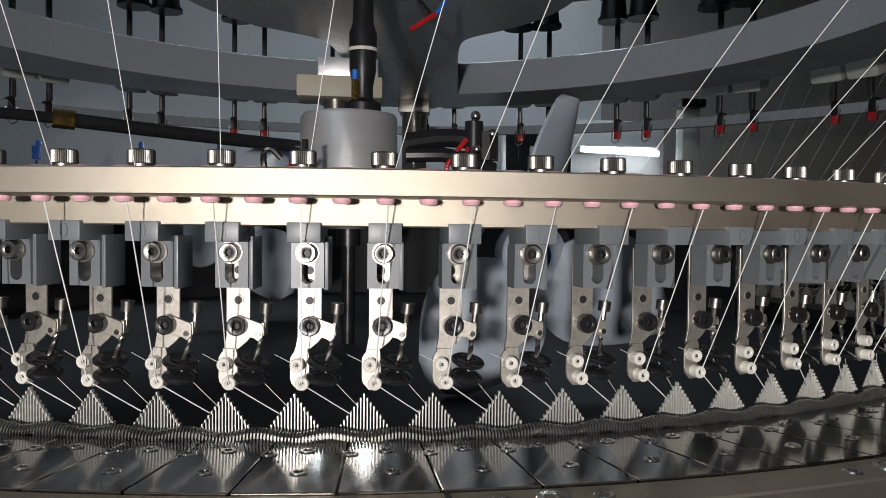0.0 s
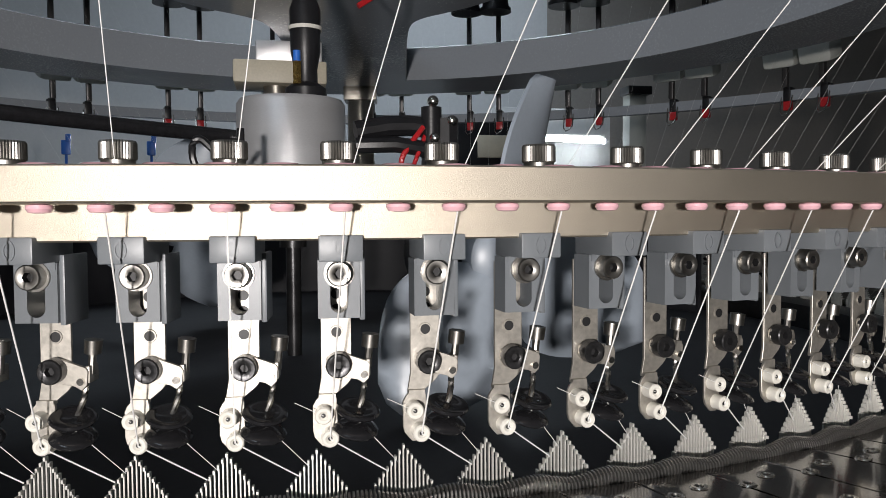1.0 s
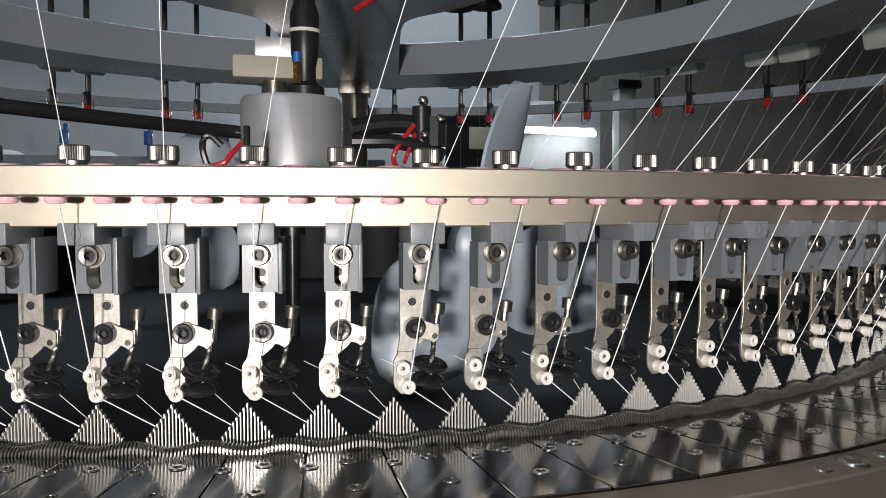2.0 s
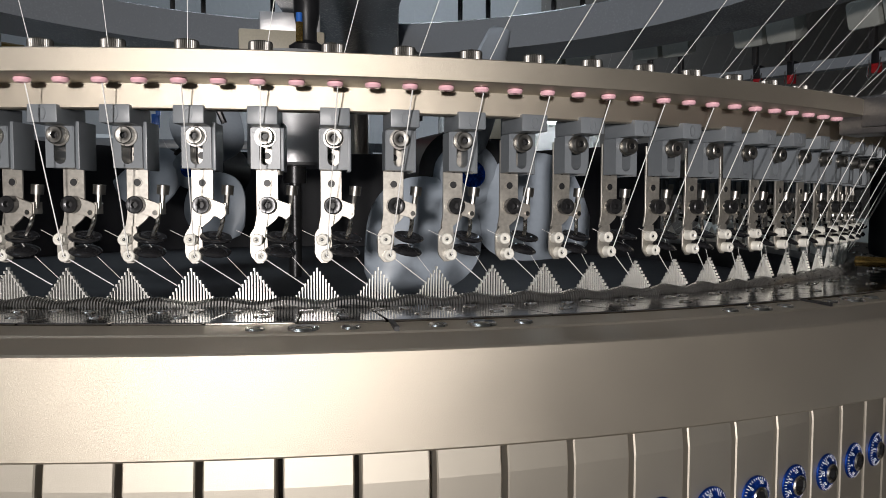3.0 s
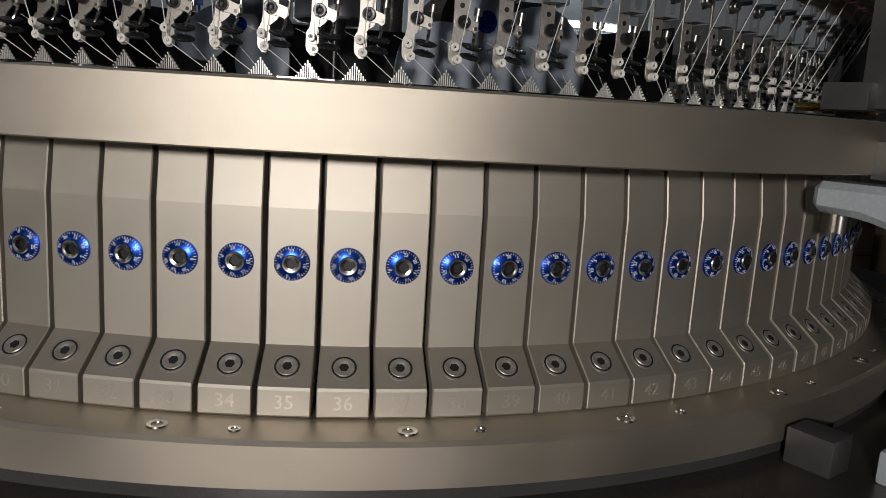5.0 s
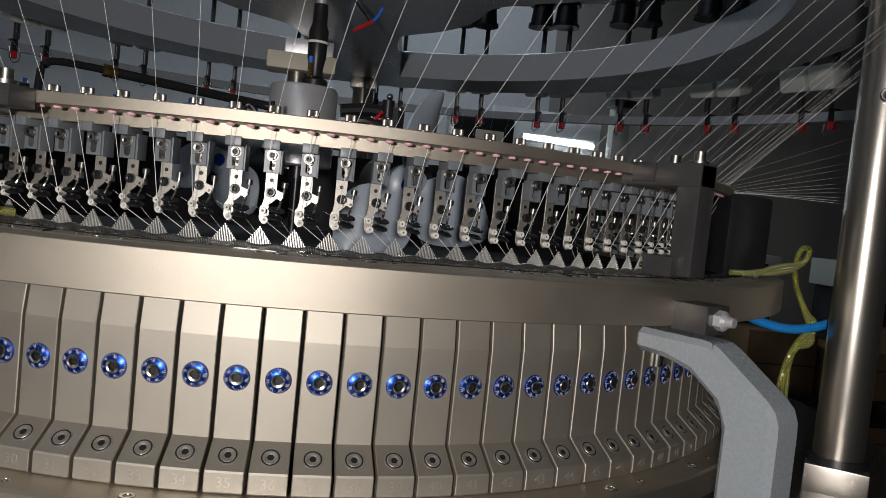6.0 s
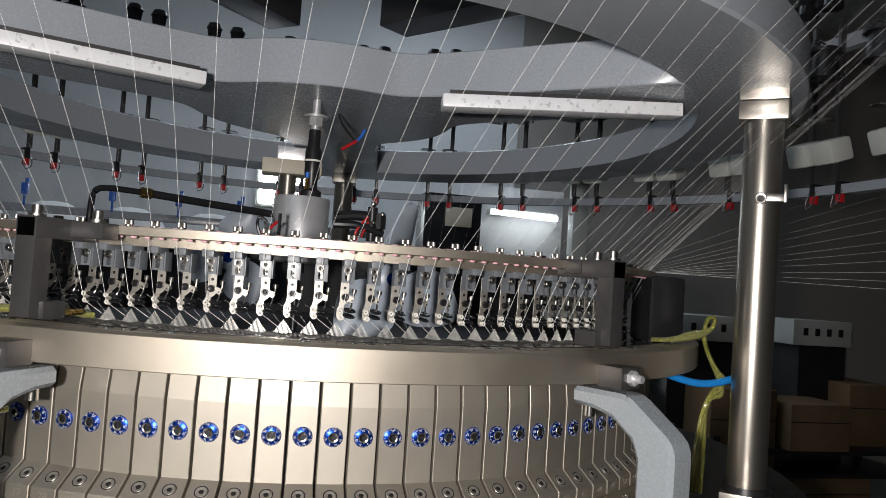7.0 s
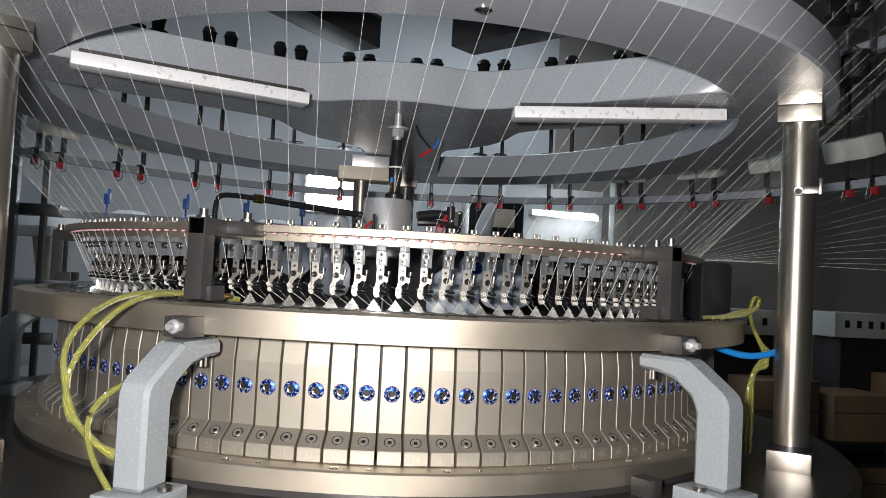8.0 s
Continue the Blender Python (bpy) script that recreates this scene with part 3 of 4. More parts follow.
lathe(bm, [(0.0008, 0.0), (0.0022, 0.0002), (0.0027, 0.0010), (0.0025, 0.0017), (0.0010, 0.0020)], 18, m=Matrix.Translation((0, 0, -0.0020)))
lathe(bm, [(0.0010, 0.0080), (0.0034, 0.0082), (0.0040, 0.0078), (0.0040, 0.0072), (0.0010, 0.0072)], 18)
GUIDE = finish("pink_guide", bm, PINK, 40)
for k in range(2 * N):
    ob = new("pink_guide", GUIDE)
    ob.parent, ob.matrix_local = ring, at(CARRIER0 + k * STEP / 2, 0.4645, Z + 0.1535)


def cap_screw_mesh():
    bm = bmesh.new()
    seg = 40
    prof = [(0.0, 0.0), (0.0034, 0.0), (0.0036, 0.0022), (0.0040, 0.0025), (0.0040, 0.0060), (0.0037, 0.0065), (0.0022, 0.0065), (0.0020, 0.0040), (0.0, 0.0040)]
    rows = []
    for i in range(seg * 2):
        a = math.tau * i / (seg * 2)
        k = 1.0 if i % 2 else 0.945
        rows.append([bm.verts.new((r * (k if 0.0036 < r else 1) * math.sin(a), -r * (k if 0.0036 < r else 1) * math.cos(a), z)) for r, z in prof[1:-1]])
    for i in range(seg * 2):
        p, q = rows[i], rows[(i + 1) % (seg * 2)]
        for j in range(len(p) - 1):
            bm.faces.new((p[j], q[j], q[j + 1], p[j + 1]))
    bm.faces.new([row[-1] for row in rows])
    return finish("cap_screw", bm, CAPSTEEL, 0)


CAP = cap_screw_mesh()
for k in range(N):
    ob = new("cap_screw", CAP)
    ob.parent, ob.matrix_local = ring, at(CARRIER0 - 0.02 + k * STEP, 0.4535, Z + 0.1608)

# ---- brackets and arms ----
ARMS = (27.2, -27.2, -97.0, 97.0, 150.0, -150.0)


def feeder_bracket():
    root = thing("ring_bracket", "dark grey square-edged bracket holding the feeder ring", "bracket", "ring brackets")
    part("upright", Box((0.002, -0.520, 0.1235), (0.018, 0.018, 0.078), 0.0012), BRACKET, root)
    part("top_arm", Box((0.002, -0.496, 0.154), (0.019, 0.066, 0.0165), 0.0012), BRACKET, root)
    part("foot", Box((0, -0.507, 0.0905), (0.030, 0.024, 0.014), 0.001), BRACKET, root)
    part("side_bar", Box((0.016, -0.483, 0.155), (0.050, 0.020, 0.013), 0.001), BRACKET, root)
    for x, yy in ((0.003, -0.520), (0.028, -0.483)):
        bm = bmesh.new()
        rod(bm, (x, yy, 0.161), (x, yy, 0.171), 0.0042, seg=20)
        rod(bm, (x, yy, 0.161), (x, yy, 0.1645), 0.0068, seg=20)
        part("bracket_bolt", bm, CAPSTEEL, root)
    return root


def support_arm():
    root = thing("support_arm", "grey enamelled cast arm standing on the table", "support arm", "support arms round the cam boxes")
    bm = bmesh.new()
    out = [(-0.500, 0.047), (-0.556, 0.047), (-0.562, 0.045), (-0.602, 0.017), (-0.607, 0.010), (-0.608, 0.002), (-0.608, -0.076), (-0.572, -0.076), (-0.572, -0.004), (-0.566, 0.010), (-0.545, 0.025), (-0.525, 0.030), (-0.500, 0.031)]
    prism(bm, [(yy, z) for yy, z in out], -0.0155, 0.0155, 0.0038, m=Matrix.Rotation(radians(90), 4, "Z"))
    part("arm", bm, PAINT, root)
    part("foot", Box((0, -0.588, -0.0862), (0.052, 0.062, 0.017), 0.002), PAINT, root)
    part("clamp_block", Box((0, -0.5400, 0.0595), (0.026, 0.026, 0.019), 0.001), BRACKET, root, "dark steel clamp block")
    bm = bmesh.new()
    rod(bm, (0.0, -0.552, 0.0600), (0.0, -0.558, 0.0600), 0.0068, seg=6)
    rod(bm, (0.0, -0.558, 0.0600), (0.0, -0.5595, 0.0600), 0.0064, 0.0050, 18)
    rod(bm, (0.0, -0.5590, 0.0600), (0.0, -0.5650, 0.0600), 0.0042, 0.0032, 16)
    part("nut", bm, HUBMETAL, root, "bright hexagonal nut")
    bm = bmesh.new()
    rod(bm, (0, -0.510, 0.031), (0, -0.510, 0.020), 0.005, seg=16)
    part("stud", bm, STEEL, root)
    for s in (-1, 1):
        bm = bmesh.new()
        rod(bm, (0.022 * s, -0.585, -0.077), (0.022 * s, -0.585, -0.073), 0.006, seg=16)
        part("foot_bolt", bm, CAPSTEEL, root)
    part("locating_block", Box((-0.034, -0.532, -0.0850), (0.020, 0.024, 0.019), 0.001), BRACKET, root)
    return root


arm, bracket = support_arm(), feeder_bracket()
arm.matrix_world, bracket.matrix_world = at(ARMS[0], 0, Z), at(ARMS[0] + 0.6, 0, Z)
for deg in ARMS[1:]:
    copy_thing(arm, at(deg, 0, Z))
    copy_thing(bracket, at(deg + (0.6 if deg > 0 else -0.4), 0, Z))

# ---- posts and the overhead ring ----
POSTS = (51.05, -68.95, 171.05)


def post():
    root = thing("post", "brushed steel column with square collar blocks", "post", "posts carrying the overhead ring")
    bm = bmesh.new()
    rod(bm, (0, 0, -0.096), (0, 0, 0.372), 0.0205, seg=48)
    part("shaft", bm, POSTMETAL, root)
    for z, h in ((0.3400, 0.0215), (0.3615, 0.0215)):
        part("collar_block", Box((0, 0, z), (0.050, 0.050, h - 0.001), 0.001), POSTMETAL, root)
    part("base_block", Box((0, 0, -0.0832), (0.050, 0.050, 0.024), 0.001), POSTMETAL, root)
    bm = bmesh.new()
    lathe(bm, [(0.0207, -0.071), (0.0207, -0.0645), (0.024, -0.0645), (0.025, -0.071)], 40)
    part("base_seal", bm, BLACK, root)
    return root


def post_flag():
    root = thing("post_flag", "small bright clamp plate bolted to the post", "clamp plate")
    part("plate", Box((0.012, -0.0225, 0.2455), (0.026, 0.003, 0.009), 0.001), STEEL, root)
    part("tab", Box((0.024, -0.0225, 0.2500), (0.004, 0.004, 0.020), 0.001), STEEL, root)
    bm = bmesh.new()
    hex_screw(bm, -0.0275, 0.0060, 0.0040, 0.7, 0.45, 20, m=Matrix.Translation((0.0, 0, 0.2440)))
    part("screw", bm, CAPSTEEL, root)
    return root


post_flag().matrix_world = Matrix.Translation(P(51.05, 0.589, Z)) @ Matrix.Rotation(radians(-35), 4, "Z")
pillar = post()
pillar.matrix_world = at(POSTS[0], 0.589, Z)
for deg in (-52.5, POSTS[2]):
    copy_thing(pillar, at(deg, 0.589, Z))

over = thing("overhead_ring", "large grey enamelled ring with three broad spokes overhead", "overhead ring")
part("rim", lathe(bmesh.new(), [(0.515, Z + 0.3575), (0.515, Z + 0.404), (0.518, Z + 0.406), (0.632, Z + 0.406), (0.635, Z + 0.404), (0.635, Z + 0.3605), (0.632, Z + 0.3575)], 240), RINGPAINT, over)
bm = bmesh.new()
outline = []
for i in range(360):
    deg = float(i)
    near = min(((deg - p + 180) % 360 - 180 for p in POSTS), key=abs)
    s = max(abs(math.sin(radians(near))), 1e-3)
    reach = 0.072 / s if abs(near) < 90 else 0
    reach = min(reach, 0.5185)
    r = (0.185 ** 7 + reach ** 7) ** (1 / 7) if reach < 0.45 else reach
    r = min(r, 0.5185)
    outline.append((r * math.sin(radians(deg)), -r * math.cos(radians(deg))))
prism(bm, outline, Z + 0.3560, Z + 0.4110, 0.0015, m=Matrix.Rotation(radians(90), 4, "X") @ Matrix.Diagonal((1, 1, -1, 1)))
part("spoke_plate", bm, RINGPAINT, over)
bm = bmesh.new()
lathe(bm, [(0.0, Z + 0.3540), (0.005, Z + 0.3543), (0.0085, Z + 0.3562), (0.0085, Z + 0.3580)], 24, m=Matrix.Translation((0.007, -0.548, 0)), close=False)
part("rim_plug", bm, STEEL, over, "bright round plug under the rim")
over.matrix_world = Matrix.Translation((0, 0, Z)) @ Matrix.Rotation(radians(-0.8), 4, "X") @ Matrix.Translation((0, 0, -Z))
# lamp trays under the spokes
for a, b in (((0.119, -0.252, 0.3375), (0.396, -0.294, 0.3500)), ((-0.150, -0.184, 0.3455), (-0.424, -0.268, 0.3500))):
    a, b = Vector((a[0], a[1], Z + a[2])), Vector((b[0], b[1], Z + b[2]))
    d = b - a
    m = Matrix.Translation((a + b) / 2) @ Matrix.Rotation(math.atan2(d.y, d.x), 4, "Z") @ Matrix.Rotation(-math.asin(d.z / d.length), 4, "Y")
    tray = thing("lamp_tray", "dusty white lamp tray under a spoke, unlit", "lamp tray", "lamp trays under the overhead ring", m=m)
    bm = Box((0, 0, 0), (d.length, 0.034, 0.016), 0.003)
    part("housing", bm, TRAY, tray)
    bm = bmesh.new()
    box(bm, (0, 0.012, 0.0095), (d.length * 0.94, 0.003, 0.006))
    box(bm, (0, -0.012, 0.0095), (d.length * 0.94, 0.003, 0.006))
    part("rail", bm, BRACKET, tray)

# hub with its rod, pipe and fans inside the ring of carriers
HX, HY = -0.024, -0.100
hub = thing("centre_hub", "brushed aluminium hub on a dark shaft", "hub")
bm = bmesh.new()
lathe(bm, [(0.0, 0.143), (0.034, 0.143), (0.036, 0.145), (0.036, 0.225), (0.034, 0.228), (0.0, 0.228)], 56, m=Matrix.Translation((HX, HY, Z)), close=False)
part("housing", bm, HUBMETAL, hub)
bm = bmesh.new()
rod(bm, (HX, HY, Z - 0.05), (HX, HY, Z + 0.143), 0.005, seg=20)
rod(bm, (HX, HY, Z + 0.130), (HX, HY, Z + 0.143), 0.009, seg=20)
part("shaft", bm, DARKSTEEL, hub)
bm = bmesh.new()
lathe(bm, [(0.0, 0.228), (0.014, 0.228), (0.014, 0.237), (0.008, 0.241), (0.0078, 0.250), (0.010, 0.262), (0.0105, 0.290), (0.0080, 0.297), (0.0075, 0.318), (0.0, 0.318)], 24, m=Matrix.Translation((HX + 0.010, HY + 0.004, Z)), close=False)
part("black_sleeve", bm, BLACK, hub)
bm = bmesh.new()
lathe(bm, [(0.0108, 0.276), (0.0108, 0.2785), (0.0114, 0.2785), (0.0114, 0.276)], 24, m=Matrix.Translation((HX + 0.010, HY + 0.004, Z)))
part("cable_tie", bm, CERAMIC, hub)
bm = bmesh.new()
rod(bm, (HX + 0.010, HY + 0.004, Z + 0.318), (HX + 0.010, HY + 0.004, Z + 0.364), 0.0055, seg=18)
rod(bm, (HX + 0.010, HY + 0.004, Z + 0.323), (HX + 0.010, HY + 0.004, Z + 0.334), 0.0095, seg=6)
rod(bm, (HX + 0.010, HY + 0.004, Z + 0.334), (HX + 0.010, HY + 0.004, Z + 0.3365), 0.0165, seg=28)
rod(bm, (HX + 0.010, HY + 0.004, Z + 0.3365), (HX + 0.010, HY + 0.004, Z + 0.338), 0.012, seg=28)
part("rod_nut", bm, HUBMETAL, hub, "bright nut and washer")
bm = bmesh.new()
rod(bm, (HX + 0.004, HY - 0.004, Z + 0.239), (HX + 0.004, HY - 0.004, Z + 0.254), 0.0030, seg=6)
part("brass_fitting", bm, BRASS, hub)
bm = bmesh.new()
rod(bm, (HX + 0.004, HY - 0.004, Z + 0.254), (HX + 0.004, HY - 0.004, Z + 0.261), 0.0026, seg=12)
part("blue_collar", bm, BLUEPLASTIC, hub)

pipe = thing("air_pipe", "black air pipe with a brass union leading from the hub", "pipe")
bm = bmesh.new()
tube(bm, [(HX - 0.03, HY, Z + 0.203), (-0.132, -0.130, Z + 0.207), (-0.202, -0.158, Z + 0.2115)], 0.0047, 12, 2)
part("thick_pipe", bm, BLACKGLOSS, pipe)
bm = bmesh.new()
rod(bm, (-0.200, -0.1572, Z + 0.2113), (-0.212, -0.1620, Z + 0.2120), 0.0062, seg=8)
part("brass_union", bm, BRASS, pipe)
bm = bmesh.new()
tube(bm, [(-0.212, -0.1620, Z + 0.2120), (-0.242, -0.180, Z + 0.2125), (-0.256, -0.190, Z + 0.2095), (-0.258, -0.192, Z + 0.190), (-0.258, -0.193, Z + 0.155)], 0.0036, 10, 2)
part("bent_tube", bm, BLACKGLOSS, pipe)


def fan(label, m, blades, r=0.085):
    root = thing("lint_fan", label, "fan", "lint fans inside the ring", m=m)
    bm = bmesh.new()
    lathe(bm, [(0.0, 0.004), (0.012, 0.004), (0.018, 0.0), (0.018, -0.012), (0.0, -0.012)], 32, m=Matrix.Rotation(radians(90), 4, "X"), close=False)
    part("fan_hub", bm, FANBLADE, root)
    bm = bmesh.new()
    lathe(bm, [(0.0, 0.0048), (0.0075, 0.0046), (0.0075, 0.004), (0.0, 0.004)], 24, m=Matrix.Rotation(radians(90), 4, "X"), close=False)
    part("hub_badge", bm, BLUE, root, "round blue badge")
    for deg, twist in blades:
        bm = bmesh.new()
        rows = []
        for i in range(15):
            s = i / 14
            w = 0.013 + 0.021 * math.sin(math.pi * min(1, s * 1.04) ** 0.8) if s < 1 else 0.006
            row = []
            for j in range(7):
                u = j / 6 * 2 - 1
                row.append((u * w, -0.004 * (1 - u * u) + 0.010 * u * u * 0.3, 0.012 + s * (r - 0.012)))
            rows.append(row)
        front = [[bm.verts.new(p) for p in row] for row in rows]
        back = [[bm.verts.new((x, yy + 0.0016, z)) for x, yy, z in row] for row in rows]
        for i in range(14):
            for j in range(6):
                bm.faces.new((front[i][j], front[i][j + 1], front[i + 1][j + 1], front[i + 1][j]))
                bm.faces.new((back[i][j], back[i + 1][j], back[i + 1][j + 1], back[i][j + 1]))
            bm.faces.new((front[i][0], front[i + 1][0], back[i + 1][0], back[i][0]))
            bm.faces.new((front[i][6], back[i][6], back[i + 1][6], front[i + 1][6]))
        for j in range(6):
            bm.faces.new((front[14][j], front[14][j + 1], back[14][j + 1], back[14][j]))
        bmesh.ops.transform(bm, matrix=Matrix.Rotation(radians(deg), 4, "Y") @ Matrix.Rotation(radians(twist), 4, "Z"), verts=bm.verts[:])
        part("blade", bm, FANBLADE, root)
    bm = bmesh.new()
    rod(bm, (0, 0.012, 0), (0, 0.075, 0), 0.027, seg=32)
    rod(bm, (0, 0.075, 0), (0, 0.085, 0), 0.022, seg=32)
    part("motor", bm, BLACK, root)
    return root


fan("pale blue-grey plastic fan with three broad blades", pose(0.070, -0.290, Z + 0.131, 0, 0, 8), ((14, 53), (-142, 8), (118, 20)))
fan("pale plastic lint fan beside the hub", pose(-0.115, 0.02, Z + 0.145, 0, 0, -20), ((25, 20), (148, 10), (-100, 30)), 0.075)

joint = thing("cable_joint", "black cable joint with red wires beside the hub", "cable joint", m=Matrix.Translation((0.006, 0, -0.004)))
bm = bmesh.new()
tube(bm, [(0.008, -0.150, Z + 0.207), (0.035, -0.148, Z + 0.212), (0.062, -0.146, Z + 0.210)], 0.0065, 10, 1)
tube(bm, [(0.008, -0.155, Z + 0.198), (0.04, -0.158, Z + 0.199), (0.07, -0.15, Z + 0.190)], 0.005, 10, 1)
part("black_hose", bm, BLACK, joint)
bm = bmesh.new()
rod(bm, (0.056, -0.150, Z + 0.180), (0.056, -0.150, Z + 0.223), 0.0065, seg=14)
rod(bm, (0.066, -0.150, Z + 0.196), (0.066, -0.150, Z + 0.216), 0.0075, seg=8)
part("connector", bm, BLACK, joint)
bm = bmesh.new()
for x, z in ((0.056, 0.226), (0.068, 0.214), (0.057, 0.203)):
    bmesh.ops.create_uvsphere(bm, u_segments=12, v_segments=8, radius=0.0036, matrix=Matrix.Translation((x, -0.156, Z + z)))
part("chrome_knob", bm, STEEL, joint)
bm = bmesh.new()
tube(bm, [(0.050, -0.154, Z + 0.210), (0.040, -0.160, Z + 0.198), (0.034, -0.160, Z + 0.188), (0.038, -0.158, Z + 0.180)], 0.0017, 8, 2)
tube(bm, [(0.052, -0.152, Z + 0.206), (0.046, -0.160, Z + 0.194), (0.042, -0.161, Z + 0.184)], 0.0014, 8, 2)
part("red_wire", bm, RED, joint)
loose = thing("loose_wires", "loose red and blue wires and black clip by the hub", "wires")
bm = bmesh.new()
tube(bm, [(-0.055, -0.200, Z + 0.188), (-0.062, -0.205, Z + 0.180), (-0.064, -0.206, Z + 0.176), (-0.072, -0.204, Z + 0.174)], 0.0017, 8, 2)
part("red_wire", bm, RED, loose)
bm = bmesh.new()
tube(bm, [(-0.070, -0.205, Z + 0.165), (-0.078, -0.206, Z + 0.184), (-0.074, -0.206, Z + 0.194), (-0.066, -0.205, Z + 0.186)], 0.0020, 8, 2)
rod(bm, (-0.052, -0.202, Z + 0.170), (-0.052, -0.202, Z + 0.198), 0.0020, seg=10)
part("black_clip", bm, BLACK, loose)

ends = thing("wire_ends", "bare red and blue wire ends hanging from the spoke plate", "wires", m=Matrix.Translation((-0.006, 0, -0.012)))
for mat, name, r, pts in ((RED, "red_wire", 0.0022, [(0.030, -0.075, Z + 0.312), (0.040, -0.073, Z + 0.319), (0.050, -0.071, Z + 0.326)]),
                          (BLUEPLASTIC, "blue_wire", 0.0020, [(0.049, -0.071, Z + 0.325), (0.056, -0.070, Z + 0.333), (0.060, -0.069, Z + 0.343)]),
                          (BLACK, "black_cable", 0.0016, [(0.048, -0.071, Z + 0.324), (0.040, -0.066, Z + 0.335), (0.028, -0.060, Z + 0.350), (0.024, -0.058, Z + 0.363)])):
    part(name, tube(bmesh.new(), pts, r, 6, 2), mat, ends)

casting = thing("cream_bracket", "cream cast bracket under the overhead ring", "bracket")
part("head", Box((-0.031, 0.29, Z + 0.314), (0.104, 0.06, 0.026), 0.003), BEIGE, casting)
part("top_slab", Box((-0.021, 0.29, Z + 0.338), (0.074, 0.05, 0.024), 0.002), HUBMETAL, casting)
bm = bmesh.new()
rod(bm, (-0.036, 0.29, Z + 0.150), (-0.036, 0.29, Z + 0.304), 0.0145, seg=24)
part("stem", bm, POSTMETAL, casting)

# added screen: darkens the far half of the ring from inside, hides the wall
part("inner_screen", lathe(bmesh.new(), [(0.380, Z - 0.02), (0.380, Z + 0.184), (0.384, Z + 0.184), (0.384, Z - 0.02)], 80, 100, 260), SCREEN, bed, "added dark sheet for the gloom inside the ring")

# ---- yarns ----
yarns = tagged(new("feed_yarns"), "fine white yarns running up from the carriers", "yarn", kind="stuff")
for k in range(N):
    deg = CARRIER0 + k * STEP
    bm = bmesh.new()
    low = P(deg + 0.1, 0.4645, Z + 0.1515)
    tube(bm, [P(deg - 0.31, 0.4385, Z + 0.0958), low], 0.00021, 6)
    wob = random.uniform(-0.8, 0.8)
    tube(bm, [low, P(deg + 0.35, 0.4640, Z + 0.1620), P(deg + 8.3 + wob, 0.955, Z + 0.675 + random.uniform(-0.015, 0.015))], 0.00020, 5, 0, 0.00004)
    part("yarn", bm, YARN, yarns, smooth=60)
far = tagged(new("creel_yarns"), "thin white yarns fanning out to the creel", "yarn", kind="stuff")
for k in range(11):
    bm = bmesh.new()
    tube(bm, [P(62 + 3.0 * k, 0.470, Z + 0.162), (2.6, -0.30 + 0.11 * k, Z + 0.18 + 0.070 * k + random.uniform(-0.02, 0.02))], 0.00022, 5)
    part("yarn", bm, YARN, far, smooth=60)

# ---- yarn feeders on the outer rail ----
rail = thing("feeder_rail", "grey square rail round the machine carrying the yarn feeders", "rail")
part("lower_rail", lathe(bmesh.new(), [(0.945, Z + 0.339), (0.945, Z + 0.356), (0.965, Z + 0.356), (0.965, Z + 0.339)], 120), RINGPAINT, rail)
part("upper_rail", lathe(bmesh.new(), [(0.955, Z + 0.612), (0.955, Z + 0.637), (0.975, Z + 0.637), (0.975, Z + 0.612)], 120), RINGPAINT, rail)


